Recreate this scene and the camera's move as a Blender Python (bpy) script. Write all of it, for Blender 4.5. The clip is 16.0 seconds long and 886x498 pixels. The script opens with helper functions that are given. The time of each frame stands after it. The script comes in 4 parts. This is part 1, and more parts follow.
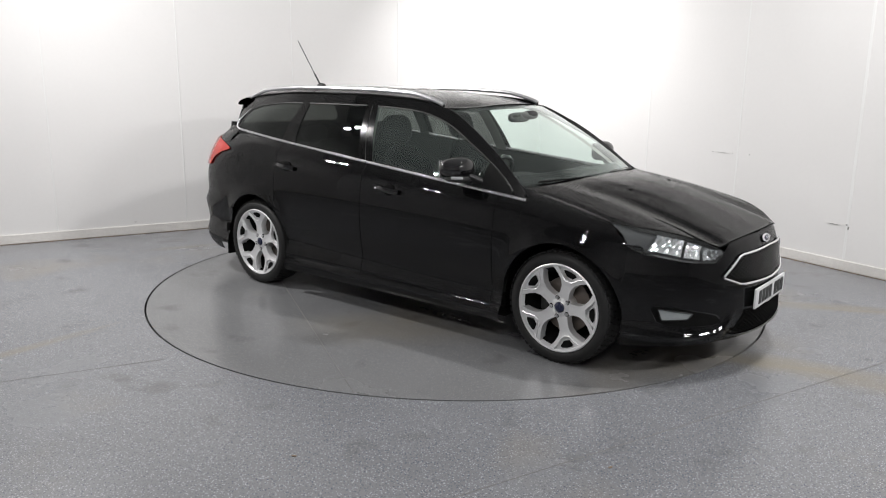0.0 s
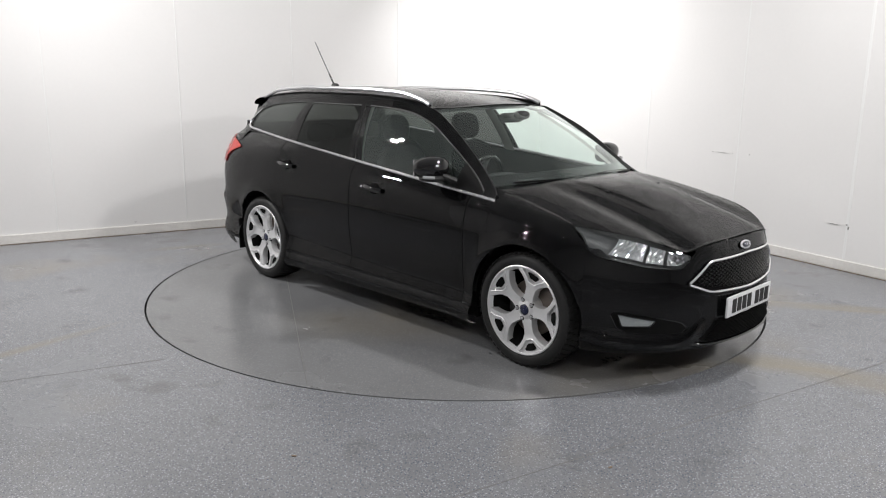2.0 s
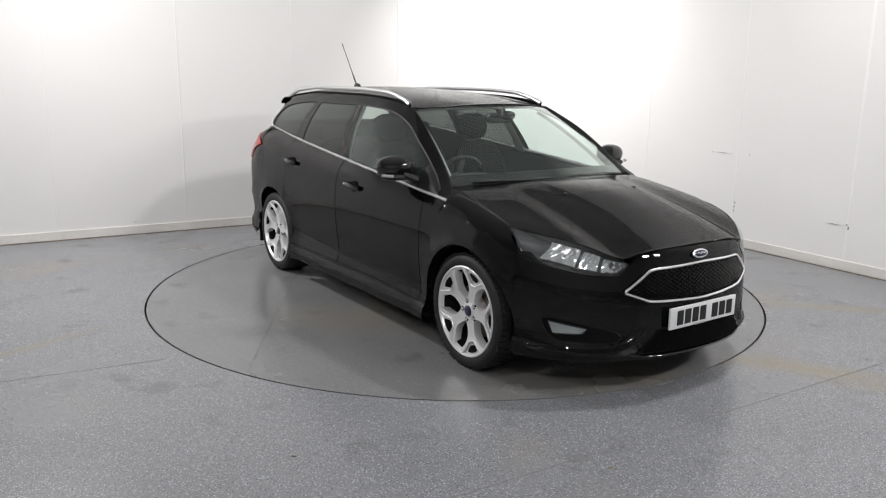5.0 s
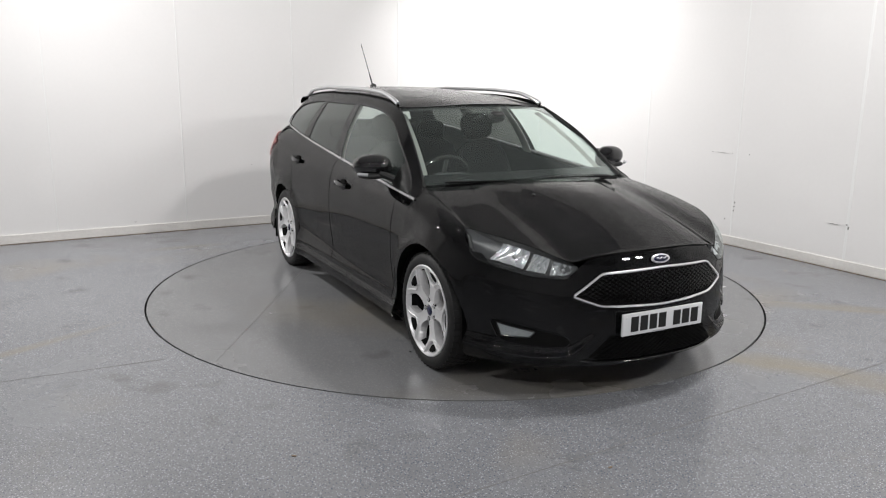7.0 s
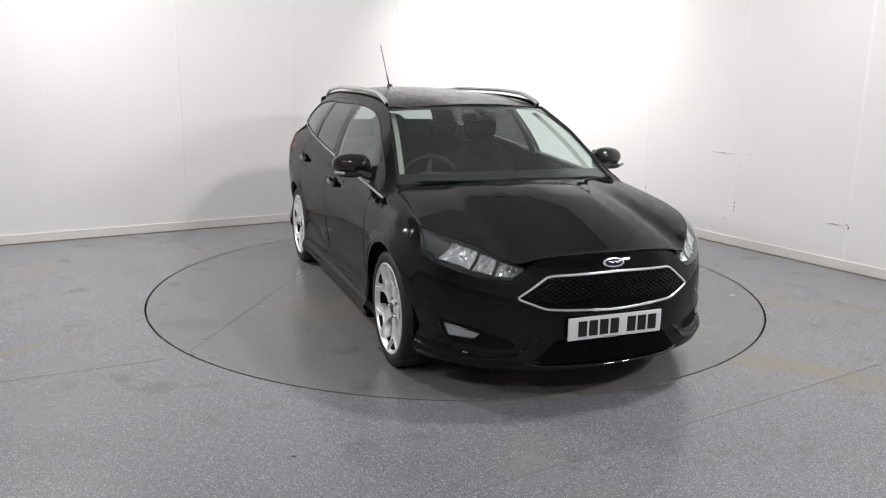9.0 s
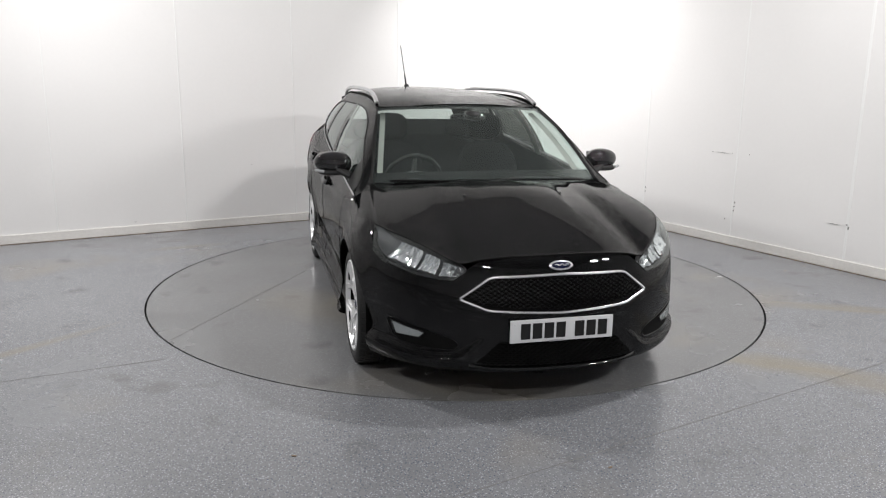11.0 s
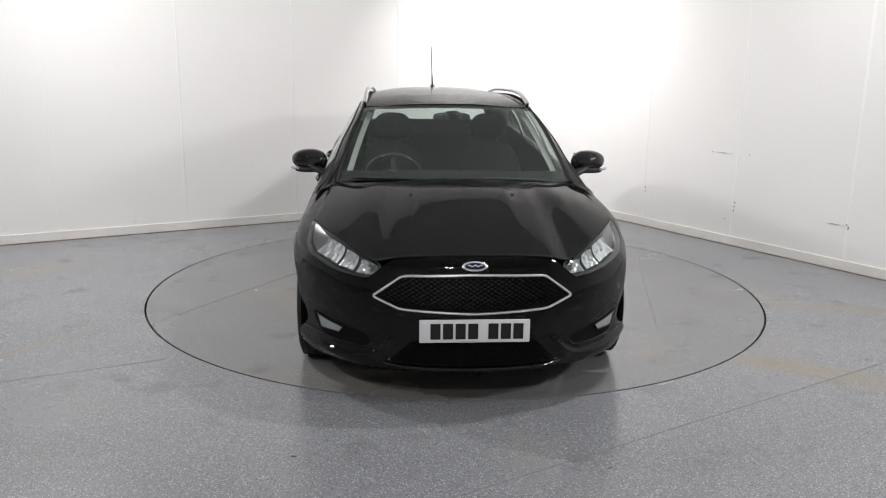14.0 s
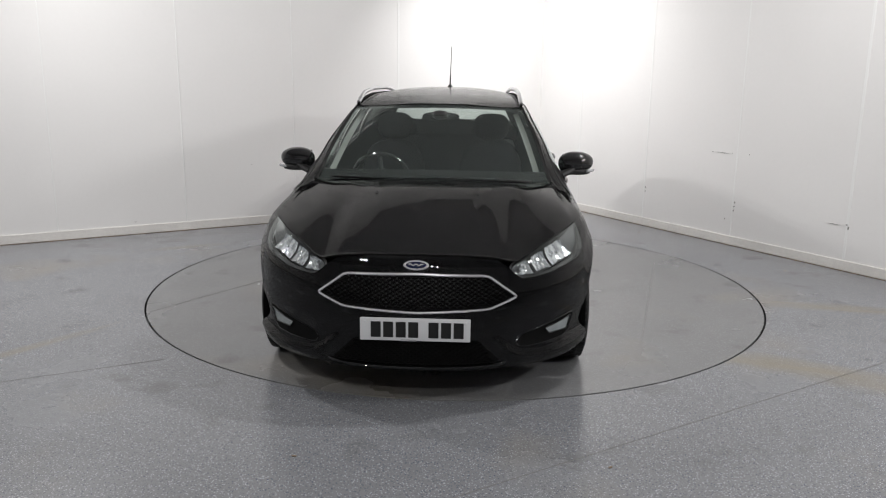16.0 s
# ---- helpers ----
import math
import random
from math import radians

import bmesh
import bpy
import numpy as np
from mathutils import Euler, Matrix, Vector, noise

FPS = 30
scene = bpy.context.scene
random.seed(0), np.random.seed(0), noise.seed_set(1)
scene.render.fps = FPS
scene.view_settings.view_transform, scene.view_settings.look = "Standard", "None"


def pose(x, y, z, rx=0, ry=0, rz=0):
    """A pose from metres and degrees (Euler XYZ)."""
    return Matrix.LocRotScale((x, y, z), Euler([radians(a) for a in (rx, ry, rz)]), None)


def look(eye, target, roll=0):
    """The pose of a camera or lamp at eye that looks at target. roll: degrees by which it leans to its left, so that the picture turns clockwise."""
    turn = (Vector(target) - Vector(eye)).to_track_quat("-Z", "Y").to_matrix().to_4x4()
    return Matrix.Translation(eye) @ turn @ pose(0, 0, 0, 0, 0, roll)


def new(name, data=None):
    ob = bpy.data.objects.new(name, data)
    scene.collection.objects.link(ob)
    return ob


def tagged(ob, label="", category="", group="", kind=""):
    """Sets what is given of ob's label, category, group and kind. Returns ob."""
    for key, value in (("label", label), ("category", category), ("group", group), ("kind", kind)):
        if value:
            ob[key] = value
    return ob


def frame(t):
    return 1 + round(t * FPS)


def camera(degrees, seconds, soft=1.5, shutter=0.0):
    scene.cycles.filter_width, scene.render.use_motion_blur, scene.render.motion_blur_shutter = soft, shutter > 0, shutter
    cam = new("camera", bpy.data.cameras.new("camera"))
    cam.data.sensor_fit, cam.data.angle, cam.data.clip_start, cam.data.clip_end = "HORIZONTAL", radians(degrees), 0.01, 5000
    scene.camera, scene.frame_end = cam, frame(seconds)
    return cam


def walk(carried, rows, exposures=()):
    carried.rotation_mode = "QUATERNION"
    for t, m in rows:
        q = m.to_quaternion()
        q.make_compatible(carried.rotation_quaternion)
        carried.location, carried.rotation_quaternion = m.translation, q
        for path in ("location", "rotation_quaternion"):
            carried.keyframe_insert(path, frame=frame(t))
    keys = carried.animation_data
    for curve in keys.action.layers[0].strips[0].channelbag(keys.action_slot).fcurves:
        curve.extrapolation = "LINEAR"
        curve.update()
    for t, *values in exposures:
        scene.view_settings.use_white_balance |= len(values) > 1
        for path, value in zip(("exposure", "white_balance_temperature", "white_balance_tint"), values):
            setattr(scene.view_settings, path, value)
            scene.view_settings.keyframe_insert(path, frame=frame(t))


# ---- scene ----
SECONDS = 16.0


def heading(t):
    """The turntable's turn in degrees, a steady clockwise turn."""
    return -38.09 - 3.319 * t - 0.00227 * t * t


cam = camera(60.13, SECONDS, soft=1.1)
EYE = Vector((0.0, -5.791, 1.5446))
walk(cam, [(0.0, look(EYE, EYE + Vector((-0.014945, 0.976567, -0.214692)), 0.705)),
           (SECONDS, look(EYE, EYE + Vector((-0.014945, 0.976567, -0.214692)), 0.705))],
     [(0.0, 0.0), (14.4, 0.0), (15.0, -0.14), (15.5, -0.24), (16.0, -0.25)])

# ---- light ----
scene.view_settings.exposure = 0.0
world = bpy.data.worlds.new("world")
scene.world = world
world.use_nodes = True
world.node_tree.nodes["Background"].inputs[0].default_value = (0.8, 0.9, 1.0, 1)
world.node_tree.nodes["Background"].inputs[1].default_value = 0.02


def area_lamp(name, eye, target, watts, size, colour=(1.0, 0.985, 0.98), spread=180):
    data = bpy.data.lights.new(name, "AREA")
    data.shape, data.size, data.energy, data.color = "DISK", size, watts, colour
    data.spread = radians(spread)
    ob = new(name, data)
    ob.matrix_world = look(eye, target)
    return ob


area_lamp("corner_floodlight", (0.45, 2.3, 2.75), (1.25, 4.05, 0.9), 35, 0.3, spread=160)
# pairs of small overhead lamps in the hall
# the x = -6.3 pair is an added, unseen fill for the left wall
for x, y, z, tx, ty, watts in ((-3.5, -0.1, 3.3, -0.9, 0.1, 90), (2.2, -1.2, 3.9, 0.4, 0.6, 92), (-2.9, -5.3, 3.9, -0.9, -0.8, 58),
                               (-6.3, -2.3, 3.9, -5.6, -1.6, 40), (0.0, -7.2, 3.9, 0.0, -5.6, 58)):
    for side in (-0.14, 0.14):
        area_lamp("overhead_lamp", (x + side, y - 0.3 * side, z), (tx + side, ty, 0.3), watts / 2, 0.11)
# a studio flood on the open side, low enough to throw the car's shadow on the wall
for side in (-0.2, 0.2):
    area_lamp("studio_floodlight", (3.7 + side, -3.5 + side, 2.75), (-0.8 + side, 0.6, 0.9), 35, 0.32)


# ---- materials ----
def material(name, colour, rough=0.5, metal=0.0, vary=0.08, scale=6.0, grain=0.0, grain_scale=120.0, bump=0.0, coat=0.0,
             coat_rough=0.03, emit=0.0, trans=0.0, ior=1.45, rough_vary=0.0, spec=0.5):
    m = bpy.data.materials.new(name)
    m.use_nodes = True
    nt = m.node_tree
    b = nt.nodes["Principled BSDF"]
    b.inputs["Roughness"].default_value = rough
    b.inputs["Metallic"].default_value = metal
    b.inputs["Coat Weight"].default_value = coat
    b.inputs["Coat Roughness"].default_value = coat_rough
    b.inputs["Transmission Weight"].default_value = trans
    b.inputs["IOR"].default_value = ior
    b.inputs["Specular IOR Level"].default_value = spec
    b.inputs["Base Color"].default_value = (*colour, 1)
    if emit:
        b.inputs["Emission Color"].default_value = (*colour, 1)
        b.inputs["Emission Strength"].default_value = emit
    coord = nt.nodes.new("ShaderNodeTexCoord")
    big = nt.nodes.new("ShaderNodeTexNoise")
    big.inputs["Scale"].default_value, big.inputs["Detail"].default_value = scale, 6
    nt.links.new(coord.outputs["Object"], big.inputs["Vector"])
    fine = nt.nodes.new("ShaderNodeTexNoise")
    fine.inputs["Scale"].default_value, fine.inputs["Detail"].default_value = grain_scale, 3
    nt.links.new(coord.outputs["Object"], fine.inputs["Vector"])
    if vary or grain:
        sum_ = nt.nodes.new("ShaderNodeMath")
        sum_.operation = "MULTIPLY_ADD"
        nt.links.new(fine.outputs["Fac"], sum_.inputs[0])
        sum_.inputs[1].default_value = grain / max(vary, 1e-3)
        nt.links.new(big.outputs["Fac"], sum_.inputs[2])
        ramp = nt.nodes.new("ShaderNodeMapRange")
        mid = 0.5 + 0.5 * grain / max(vary, 1e-3)
        ramp.inputs["From Min"].default_value, ramp.inputs["From Max"].default_value = mid - 0.35, mid + 0.35
        ramp.inputs["To Min"].default_value, ramp.inputs["To Max"].default_value = 1 - vary, 1 + vary
        nt.links.new(sum_.outputs[0], ramp.inputs["Value"])
        mix = nt.nodes.new("ShaderNodeMix")
        mix.data_type, mix.blend_type = "RGBA", "MULTIPLY"
        mix.inputs["Factor"].default_value = 1
        mix.inputs["A"].default_value = (*colour, 1)
        nt.links.new(ramp.outputs["Result"], mix.inputs["B"])
        nt.links.new(mix.outputs["Result"], b.inputs["Base Color"])
    if rough_vary:
        rr = nt.nodes.new("ShaderNodeMapRange")
        rr.inputs["From Min"].default_value, rr.inputs["From Max"].default_value = 0.3, 0.7
        rr.inputs["To Min"].default_value, rr.inputs["To Max"].default_value = rough - rough_vary, rough + rough_vary
        nt.links.new(big.outputs["Fac"], rr.inputs["Value"])
        nt.links.new(rr.outputs["Result"], b.inputs["Roughness"])
    if bump:
        bp = nt.nodes.new("ShaderNodeBump")
        bp.inputs["Strength"].default_value, bp.inputs["Distance"].default_value = bump, 0.002
        nt.links.new(fine.outputs["Fac"], bp.inputs["Height"])
        nt.links.new(bp.outputs["Normal"], b.inputs["Normal"])
    return m


def floor_material(name, colour, streaks=(), fleck=0.78):
    """Grey safety vinyl: pale and dark flecks, broad scuffs, ochre stains."""
    m = material(name, colour, 0.23, vary=0.1, scale=1.3, rough_vary=0.07, bump=0.05, grain_scale=260)
    nt = m.node_tree
    b = nt.nodes["Principled BSDF"]
    base = b.inputs["Base Color"].links[0].from_socket
    coord = next(n for n in nt.nodes if n.type == "TEX_COORD")
    for scale, low, high, tint in ((95, 0.02, 0.2, (0.60, 0.63, 0.66)), (75, 0.02, 0.2, (0.05, 0.065, 0.11)), (140, 0.0, 0.2, (0.07, 0.075, 0.09))):
        cells = nt.nodes.new("ShaderNodeTexVoronoi")
        cells.inputs["Scale"].default_value = scale
        nt.links.new(coord.outputs["Object"], cells.inputs["Vector"])
        cut = nt.nodes.new("ShaderNodeMapRange")
        cut.inputs["From Min"].default_value, cut.inputs["From Max"].default_value = low + 0.1, high + 0.12
        cut.inputs["To Min"].default_value, cut.inputs["To Max"].default_value = fleck, 0.0
        nt.links.new(cells.outputs["Distance"], cut.inputs["Value"])
        mix = nt.nodes.new("ShaderNodeMix")
        mix.data_type = "RGBA"
        nt.links.new(cut.outputs["Result"], mix.inputs["Factor"])
        nt.links.new(base, mix.inputs["A"])
        mix.inputs["B"].default_value = (*tint, 1)
        base = mix.outputs["Result"]
    for scale, low, high, amount, tint in ((0.7, 0.56, 0.74, 0.4, (0.30, 0.25, 0.17)), (3.1, 0.6, 0.72, 0.5, (0.11, 0.11, 0.11))):
        stain = nt.nodes.new("ShaderNodeTexNoise")
        stain.inputs["Scale"].default_value, stain.inputs["Detail"].default_value = scale, 7
        nt.links.new(coord.outputs["Object"], stain.inputs["Vector"])
        cut = nt.nodes.new("ShaderNodeMapRange")
        cut.inputs["From Min"].default_value, cut.inputs["From Max"].default_value = low, high
        cut.inputs["To Min"].default_value, cut.inputs["To Max"].default_value = 0.0, amount
        nt.links.new(stain.outputs["Fac"], cut.inputs["Value"])
        mix = nt.nodes.new("ShaderNodeMix")
        mix.data_type = "RGBA"
        nt.links.new(cut.outputs["Result"], mix.inputs["Factor"])
        nt.links.new(base, mix.inputs["A"])
        mix.inputs["B"].default_value = (*tint, 1)
        base = mix.outputs["Result"]
    # long ochre drag marks at their own places
    for x, y, turn, sx, sy, amount in streaks:
        place = nt.nodes.new("ShaderNodeMapping")
        place.vector_type = "TEXTURE"
        place.inputs["Location"].default_value = (x, y, 0)
        place.inputs["Rotation"].default_value = (0, 0, radians(turn))
        place.inputs["Scale"].default_value = (sx, sy, 1)
        nt.links.new(coord.outputs["Object"], place.inputs["Vector"])
        ball = nt.nodes.new("ShaderNodeTexGradient")
        ball.gradient_type = "SPHERICAL"
        nt.links.new(place.outputs["Vector"], ball.inputs["Vector"])
        rag = nt.nodes.new("ShaderNodeTexNoise")
        rag.inputs["Scale"].default_value, rag.inputs["Detail"].default_value = 2.2, 8
        nt.links.new(place.outputs["Vector"], rag.inputs["Vector"])
        both_ = nt.nodes.new("ShaderNodeMath")
        both_.operation = "MULTIPLY"
        nt.links.new(ball.outputs["Fac"], both_.inputs[0])
        nt.links.new(rag.outputs["Fac"], both_.inputs[1])
        cut = nt.nodes.new("ShaderNodeMapRange")
        cut.inputs["From Min"].default_value, cut.inputs["From Max"].default_value = 0.05, 0.4
        cut.inputs["To Min"].default_value, cut.inputs["To Max"].default_value = 0.0, amount
        nt.links.new(both_.outputs[0], cut.inputs["Value"])
        mix = nt.nodes.new("ShaderNodeMix")
        mix.data_type = "RGBA"
        nt.links.new(cut.outputs["Result"], mix.inputs["Factor"])
        nt.links.new(base, mix.inputs["A"])
        mix.inputs["B"].default_value = (0.26, 0.22, 0.145, 1)
        base = mix.outputs["Result"]
    nt.links.new(base, b.inputs["Base Color"])
    return m


def glass_material(name, tint, rough=0.0, film=0.0, gloss=0.06):
    """A thin pane: it tints what lies behind it and mirrors at a slant."""
    m = bpy.data.materials.new(name)
    m.use_nodes = True
    nt = m.node_tree
    nt.nodes.remove(nt.nodes["Principled BSDF"])
    clear = nt.nodes.new("ShaderNodeBsdfTransparent")
    clear.inputs[0].default_value = (*tint, 1)
    shine = nt.nodes.new("ShaderNodeBsdfGlossy")
    shine.inputs["Roughness"].default_value = rough
    shine.inputs["Color"].default_value = (0.95, 1, 0.98, 1)
    slant = nt.nodes.new("ShaderNodeLayerWeight")
    slant.inputs["Blend"].default_value = 0.5
    power = nt.nodes.new("ShaderNodeMath")
    power.operation = "POWER"
    nt.links.new(slant.outputs["Facing"], power.inputs[0])
    power.inputs[1].default_value = 5.0
    fres = nt.nodes.new("ShaderNodeMath")
    fres.operation = "MULTIPLY_ADD"
    nt.links.new(power.outputs[0], fres.inputs[0])
    fres.inputs[1].default_value, fres.inputs[2].default_value = 0.9, gloss
    mix = nt.nodes.new("ShaderNodeMixShader")
    nt.links.new(fres.outputs[0], mix.inputs[0])
    nt.links.new(clear.outputs[0], mix.inputs[1])
    nt.links.new(shine.outputs[0], mix.inputs[2])
    if film:
        # a film of dust that takes the light
        dust = nt.nodes.new("ShaderNodeBsdfDiffuse")
        dust.inputs[0].default_value = (0.66, 0.80, 0.75, 1)
        coord = nt.nodes.new("ShaderNodeTexCoord")
        smear = nt.nodes.new("ShaderNodeTexNoise")
        smear.inputs["Scale"].default_value, smear.inputs["Detail"].default_value = 3.5, 5
        nt.links.new(coord.outputs["Object"], smear.inputs["Vector"])
        cut = nt.nodes.new("ShaderNodeMapRange")
        cut.inputs["From Min"].default_value, cut.inputs["From Max"].default_value = 0.3, 0.75
        cut.inputs["To Min"].default_value, cut.inputs["To Max"].default_value = film * 0.6, film * 1.5
        nt.links.new(smear.outputs["Fac"], cut.inputs["Value"])
        coat = nt.nodes.new("ShaderNodeMixShader")
        nt.links.new(cut.outputs["Result"], coat.inputs[0])
        nt.links.new(mix.outputs[0], coat.inputs[1])
        nt.links.new(dust.outputs[0], coat.inputs[2])
        mix = coat
    nt.links.new(mix.outputs[0], nt.nodes["Material Output"].inputs[0])
    return m


WALL = material("white_wall_paint", (0.80, 0.79, 0.78), 0.55, vary=0.025, scale=0.9, grain=0.01, grain_scale=30, bump=0.05, rough_vary=0.08)
STRIP = material("white_strip_paint", (0.84, 0.84, 0.83), 0.35, vary=0.03, scale=4)
SCUFF = material("grey_scuff", (0.30, 0.29, 0.28), 0.8, vary=0.4, scale=30, grain=0.3, grain_scale=200)
SKIRT = material("scuffed_white_skirting", (0.74, 0.72, 0.69), 0.45, vary=0.12, scale=2.5, grain=0.05, grain_scale=40)
DIRT = material("brown_floor_edge_dirt", (0.23, 0.17, 0.12), 0.8, vary=0.5, scale=5, grain=0.2, grain_scale=60)
CEIL = material("grey_ceiling", (0.50, 0.50, 0.505), 0.8, vary=0.1, scale=1.5)
BACK = material("grey_hall_wall", (0.76, 0.76, 0.765), 0.7, vary=0.06, scale=1.5)
FLOOR = floor_material("grey_flecked_vinyl", (0.219, 0.224, 0.237),
                       ((2.75, -0.52, -12, 0.9, 0.16, 0.45), (1.75, -1.62, -20, 0.8, 0.2, 0.5), (2.3, -1.95, -28, 0.8, 0.25, 0.4), (-2.55, -1.75, 58, 0.9, 0.08, 0.4), (-2.5, 1.15, 30, 0.5, 0.12, 0.3)))
TABLE = floor_material("grey_turntable_vinyl", (0.197, 0.199, 0.202), ((0.4, -1.1, 40, 0.9, 0.5, 0.25), (-0.8, 0.9, -20, 0.9, 0.4, 0.25)), 0.32)
FLAKE = material("lifted_vinyl_flake", (0.12, 0.12, 0.122), 0.12, vary=0.4, scale=40, coat=0.6)
PIT = material("black_gap", (0.01, 0.01, 0.01), 0.8, vary=0.3)
SEAM = material("dark_weld_seam", (0.185, 0.18, 0.172), 0.5, vary=0.25, scale=8)
PAINT = material("black_car_paint", (0.0055, 0.0055, 0.006), 0.5, vary=0.1, scale=3, coat=1.0, coat_rough=0.015, spec=0.0)
PAINT.node_tree.nodes["Principled BSDF"].inputs["Coat IOR"].default_value = 1.7
GLOSS = material("gloss_black_plastic", (0.006, 0.006, 0.006), 0.12, vary=0.1, coat=0.5)
PLASTIC = material("matt_black_plastic", (0.014, 0.014, 0.014), 0.5, vary=0.15, scale=20, grain=0.1, grain_scale=300, bump=0.1)
UNDER = material("black_underbody", (0.006, 0.006, 0.006), 0.8, vary=0.3, scale=12, spec=0.1)
RUBBER = material("black_tyre_rubber", (0.013, 0.013, 0.013), 0.62, vary=0.25, scale=14, grain=0.1, grain_scale=200, bump=0.15)
ALLOY = material("silver_alloy", (0.84, 0.84, 0.845), 0.33, metal=0.6, vary=0.06, scale=9, grain=0.03)
DISC = material("worn_brake_disc", (0.20, 0.17, 0.15), 0.45, metal=0.7, vary=0.3, scale=9)
CHROME = material("chrome_trim", (0.90, 0.90, 0.91), 0.22, metal=0.85, vary=0.04)
SATIN = material("satin_silver_rail", (0.62, 0.62, 0.63), 0.28, metal=0.85, vary=0.05)
PLATE = material("white_plate", (0.76, 0.77, 0.78), 0.35, vary=0.03, scale=10)
BARS = material("black_character_bars", (0.012, 0.012, 0.012), 0.5, vary=0.1)
BLUE = material("blue_enamel", (0.008, 0.012, 0.045), 0.25, vary=0.05, coat=0.6)
RED = material("red_lamp_lens", (0.85, 0.06, 0.045), 0.15, vary=0.12, scale=25, coat=1.0)
CLEARLAMP = glass_material("clear_lamp_lens", (0.90, 0.93, 0.93))
REFLECT = material("lamp_reflector", (0.88, 0.89, 0.90), 0.13, metal=0.8, vary=0.05, scale=20)
LAMPGREY = material("grey_lamp_housing", (0.10, 0.102, 0.105), 0.3, vary=0.15, scale=15)
WHITELENS = material("pale_lens", (0.36, 0.37, 0.375), 0.15, vary=0.12, scale=40, coat=0.8)
WINDOW = glass_material("green_tinted_glass", (0.88, 0.96, 0.925), film=0.032)
SCREEN = glass_material("windscreen_glass", (0.88, 0.96, 0.93), film=0.015)
PRIVACY = glass_material("dark_privacy_glass", (0.10, 0.105, 0.10), film=0.001, gloss=0.035)
REAR = glass_material("tinted_rear_glass", (0.55, 0.58, 0.56), film=0.01)
CABIN = material("dark_cabin_trim", (0.065, 0.068, 0.066), 0.65, vary=0.15, scale=8, grain=0.1, bump=0.1)
PALE = material("pale_pillar_trim", (0.50, 0.51, 0.48), 0.7, vary=0.05, scale=8)
LINING = material("grey_headlining", (0.22, 0.22, 0.21), 0.85, vary=0.06, scale=8)
CLOTH = material("charcoal_seat_cloth", (0.009, 0.0093, 0.0102), 0.9, vary=0.2, scale=30, grain=0.1, grain_scale=90, spec=0.08)


# ---- mesh helpers ----
def part(name, bm, mat, parent=None, label="", smooth=True, angle=35, thick=0.0, kind=""):
    if thick:
        bmesh.ops.solidify(bm, geom=bm.faces[:], thickness=thick)
    bmesh.ops.recalc_face_normals(bm, faces=bm.faces)
    me = bpy.data.meshes.new(name)
    bm.to_mesh(me)
    bm.free()
    if mat:
        me.materials.append(mat)
    if smooth:
        me.shade_smooth()
        me.set_sharp_from_angle(angle=radians(angle))
    ob = new(name, me)
    ob.parent = parent
    return tagged(ob, label, kind=kind)


def thing(name, label, category, group="", kind="", at=None):
    ob = new(name)
    ob.empty_display_size = 0.1
    if at is not None:
        ob.matrix_world = at
    return tagged(ob, label, category, group, kind)


def grid(nu, nv, fn, bm=None, wrap=False):
    """A sheet of nu by nv cells through fn(u, v)."""
    bm = bm or bmesh.new()
    rows = [[bm.verts.new(fn(i / nu, j / nv)) for j in range(nv + 1)] for i in range(nu + (0 if wrap else 1))]
    n = len(rows)
    for i in range(nu):
        for j in range(nv):
            a, b = rows[i], rows[(i + 1) % n]
            try:
                bm.faces.new((a[j], b[j], b[j + 1], a[j + 1]))
            except ValueError:
                pass
    return bm


def box(size, at=(0, 0, 0), bevel=0.0, turn=(0, 0, 0), bm=None, seg=2):
    bm = bm or bmesh.new()
    made = bmesh.ops.create_cube(bm, size=1)["verts"]
    bmesh.ops.scale(bm, vec=size, verts=made)
    if bevel:
        edges = list({e for v in made for e in v.link_edges})
        out = bmesh.ops.bevel(bm, geom=edges, offset=bevel, segments=seg, affect="EDGES", profile=0.6)
        made = list({v for f in out["faces"] for v in f.verts} | {v for v in made if v.is_valid})
    bmesh.ops.transform(bm, matrix=pose(*at, *turn), verts=made)
    return bm


def tube(points, radius, sides=8, bm=None, flat=1.0, closed=False):
    """A round bar along the points; flat squeezes its height. radius: a number or fn(0..1)."""
    bm = bm or bmesh.new()
    pts = [Vector(p) for p in points]
    n = len(pts)
    rings = []
    for i, p in enumerate(pts):
        if closed:
            d = pts[(i + 1) % n] - pts[i - 1]
        else:
            d = pts[min(i + 1, n - 1)] - pts[max(i - 1, 0)]
        d.normalize()
        side = d.cross(Vector((0, 0, 1)))
        if side.length < 1e-3:
            side = d.cross(Vector((1, 0, 0)))
        side.normalize()
        up = side.cross(d)
        r = radius(i / (n - 1)) if callable(radius) else radius
        rings.append([bm.verts.new(p + side * (r * math.cos(a)) + up * (r * flat * math.sin(a)))
                      for a in (2 * math.pi * k / sides for k in range(sides))])
    m = n if closed else n - 1
    for i in range(m):
        a, b = rings[i], rings[(i + 1) % n]
        for k in range(sides):
            bm.faces.new((a[k], a[(k + 1) % sides], b[(k + 1) % sides], b[k]))
    if not closed:
        bm.faces.new(rings[0][::-1])
        bm.faces.new(rings[-1])
    return bm


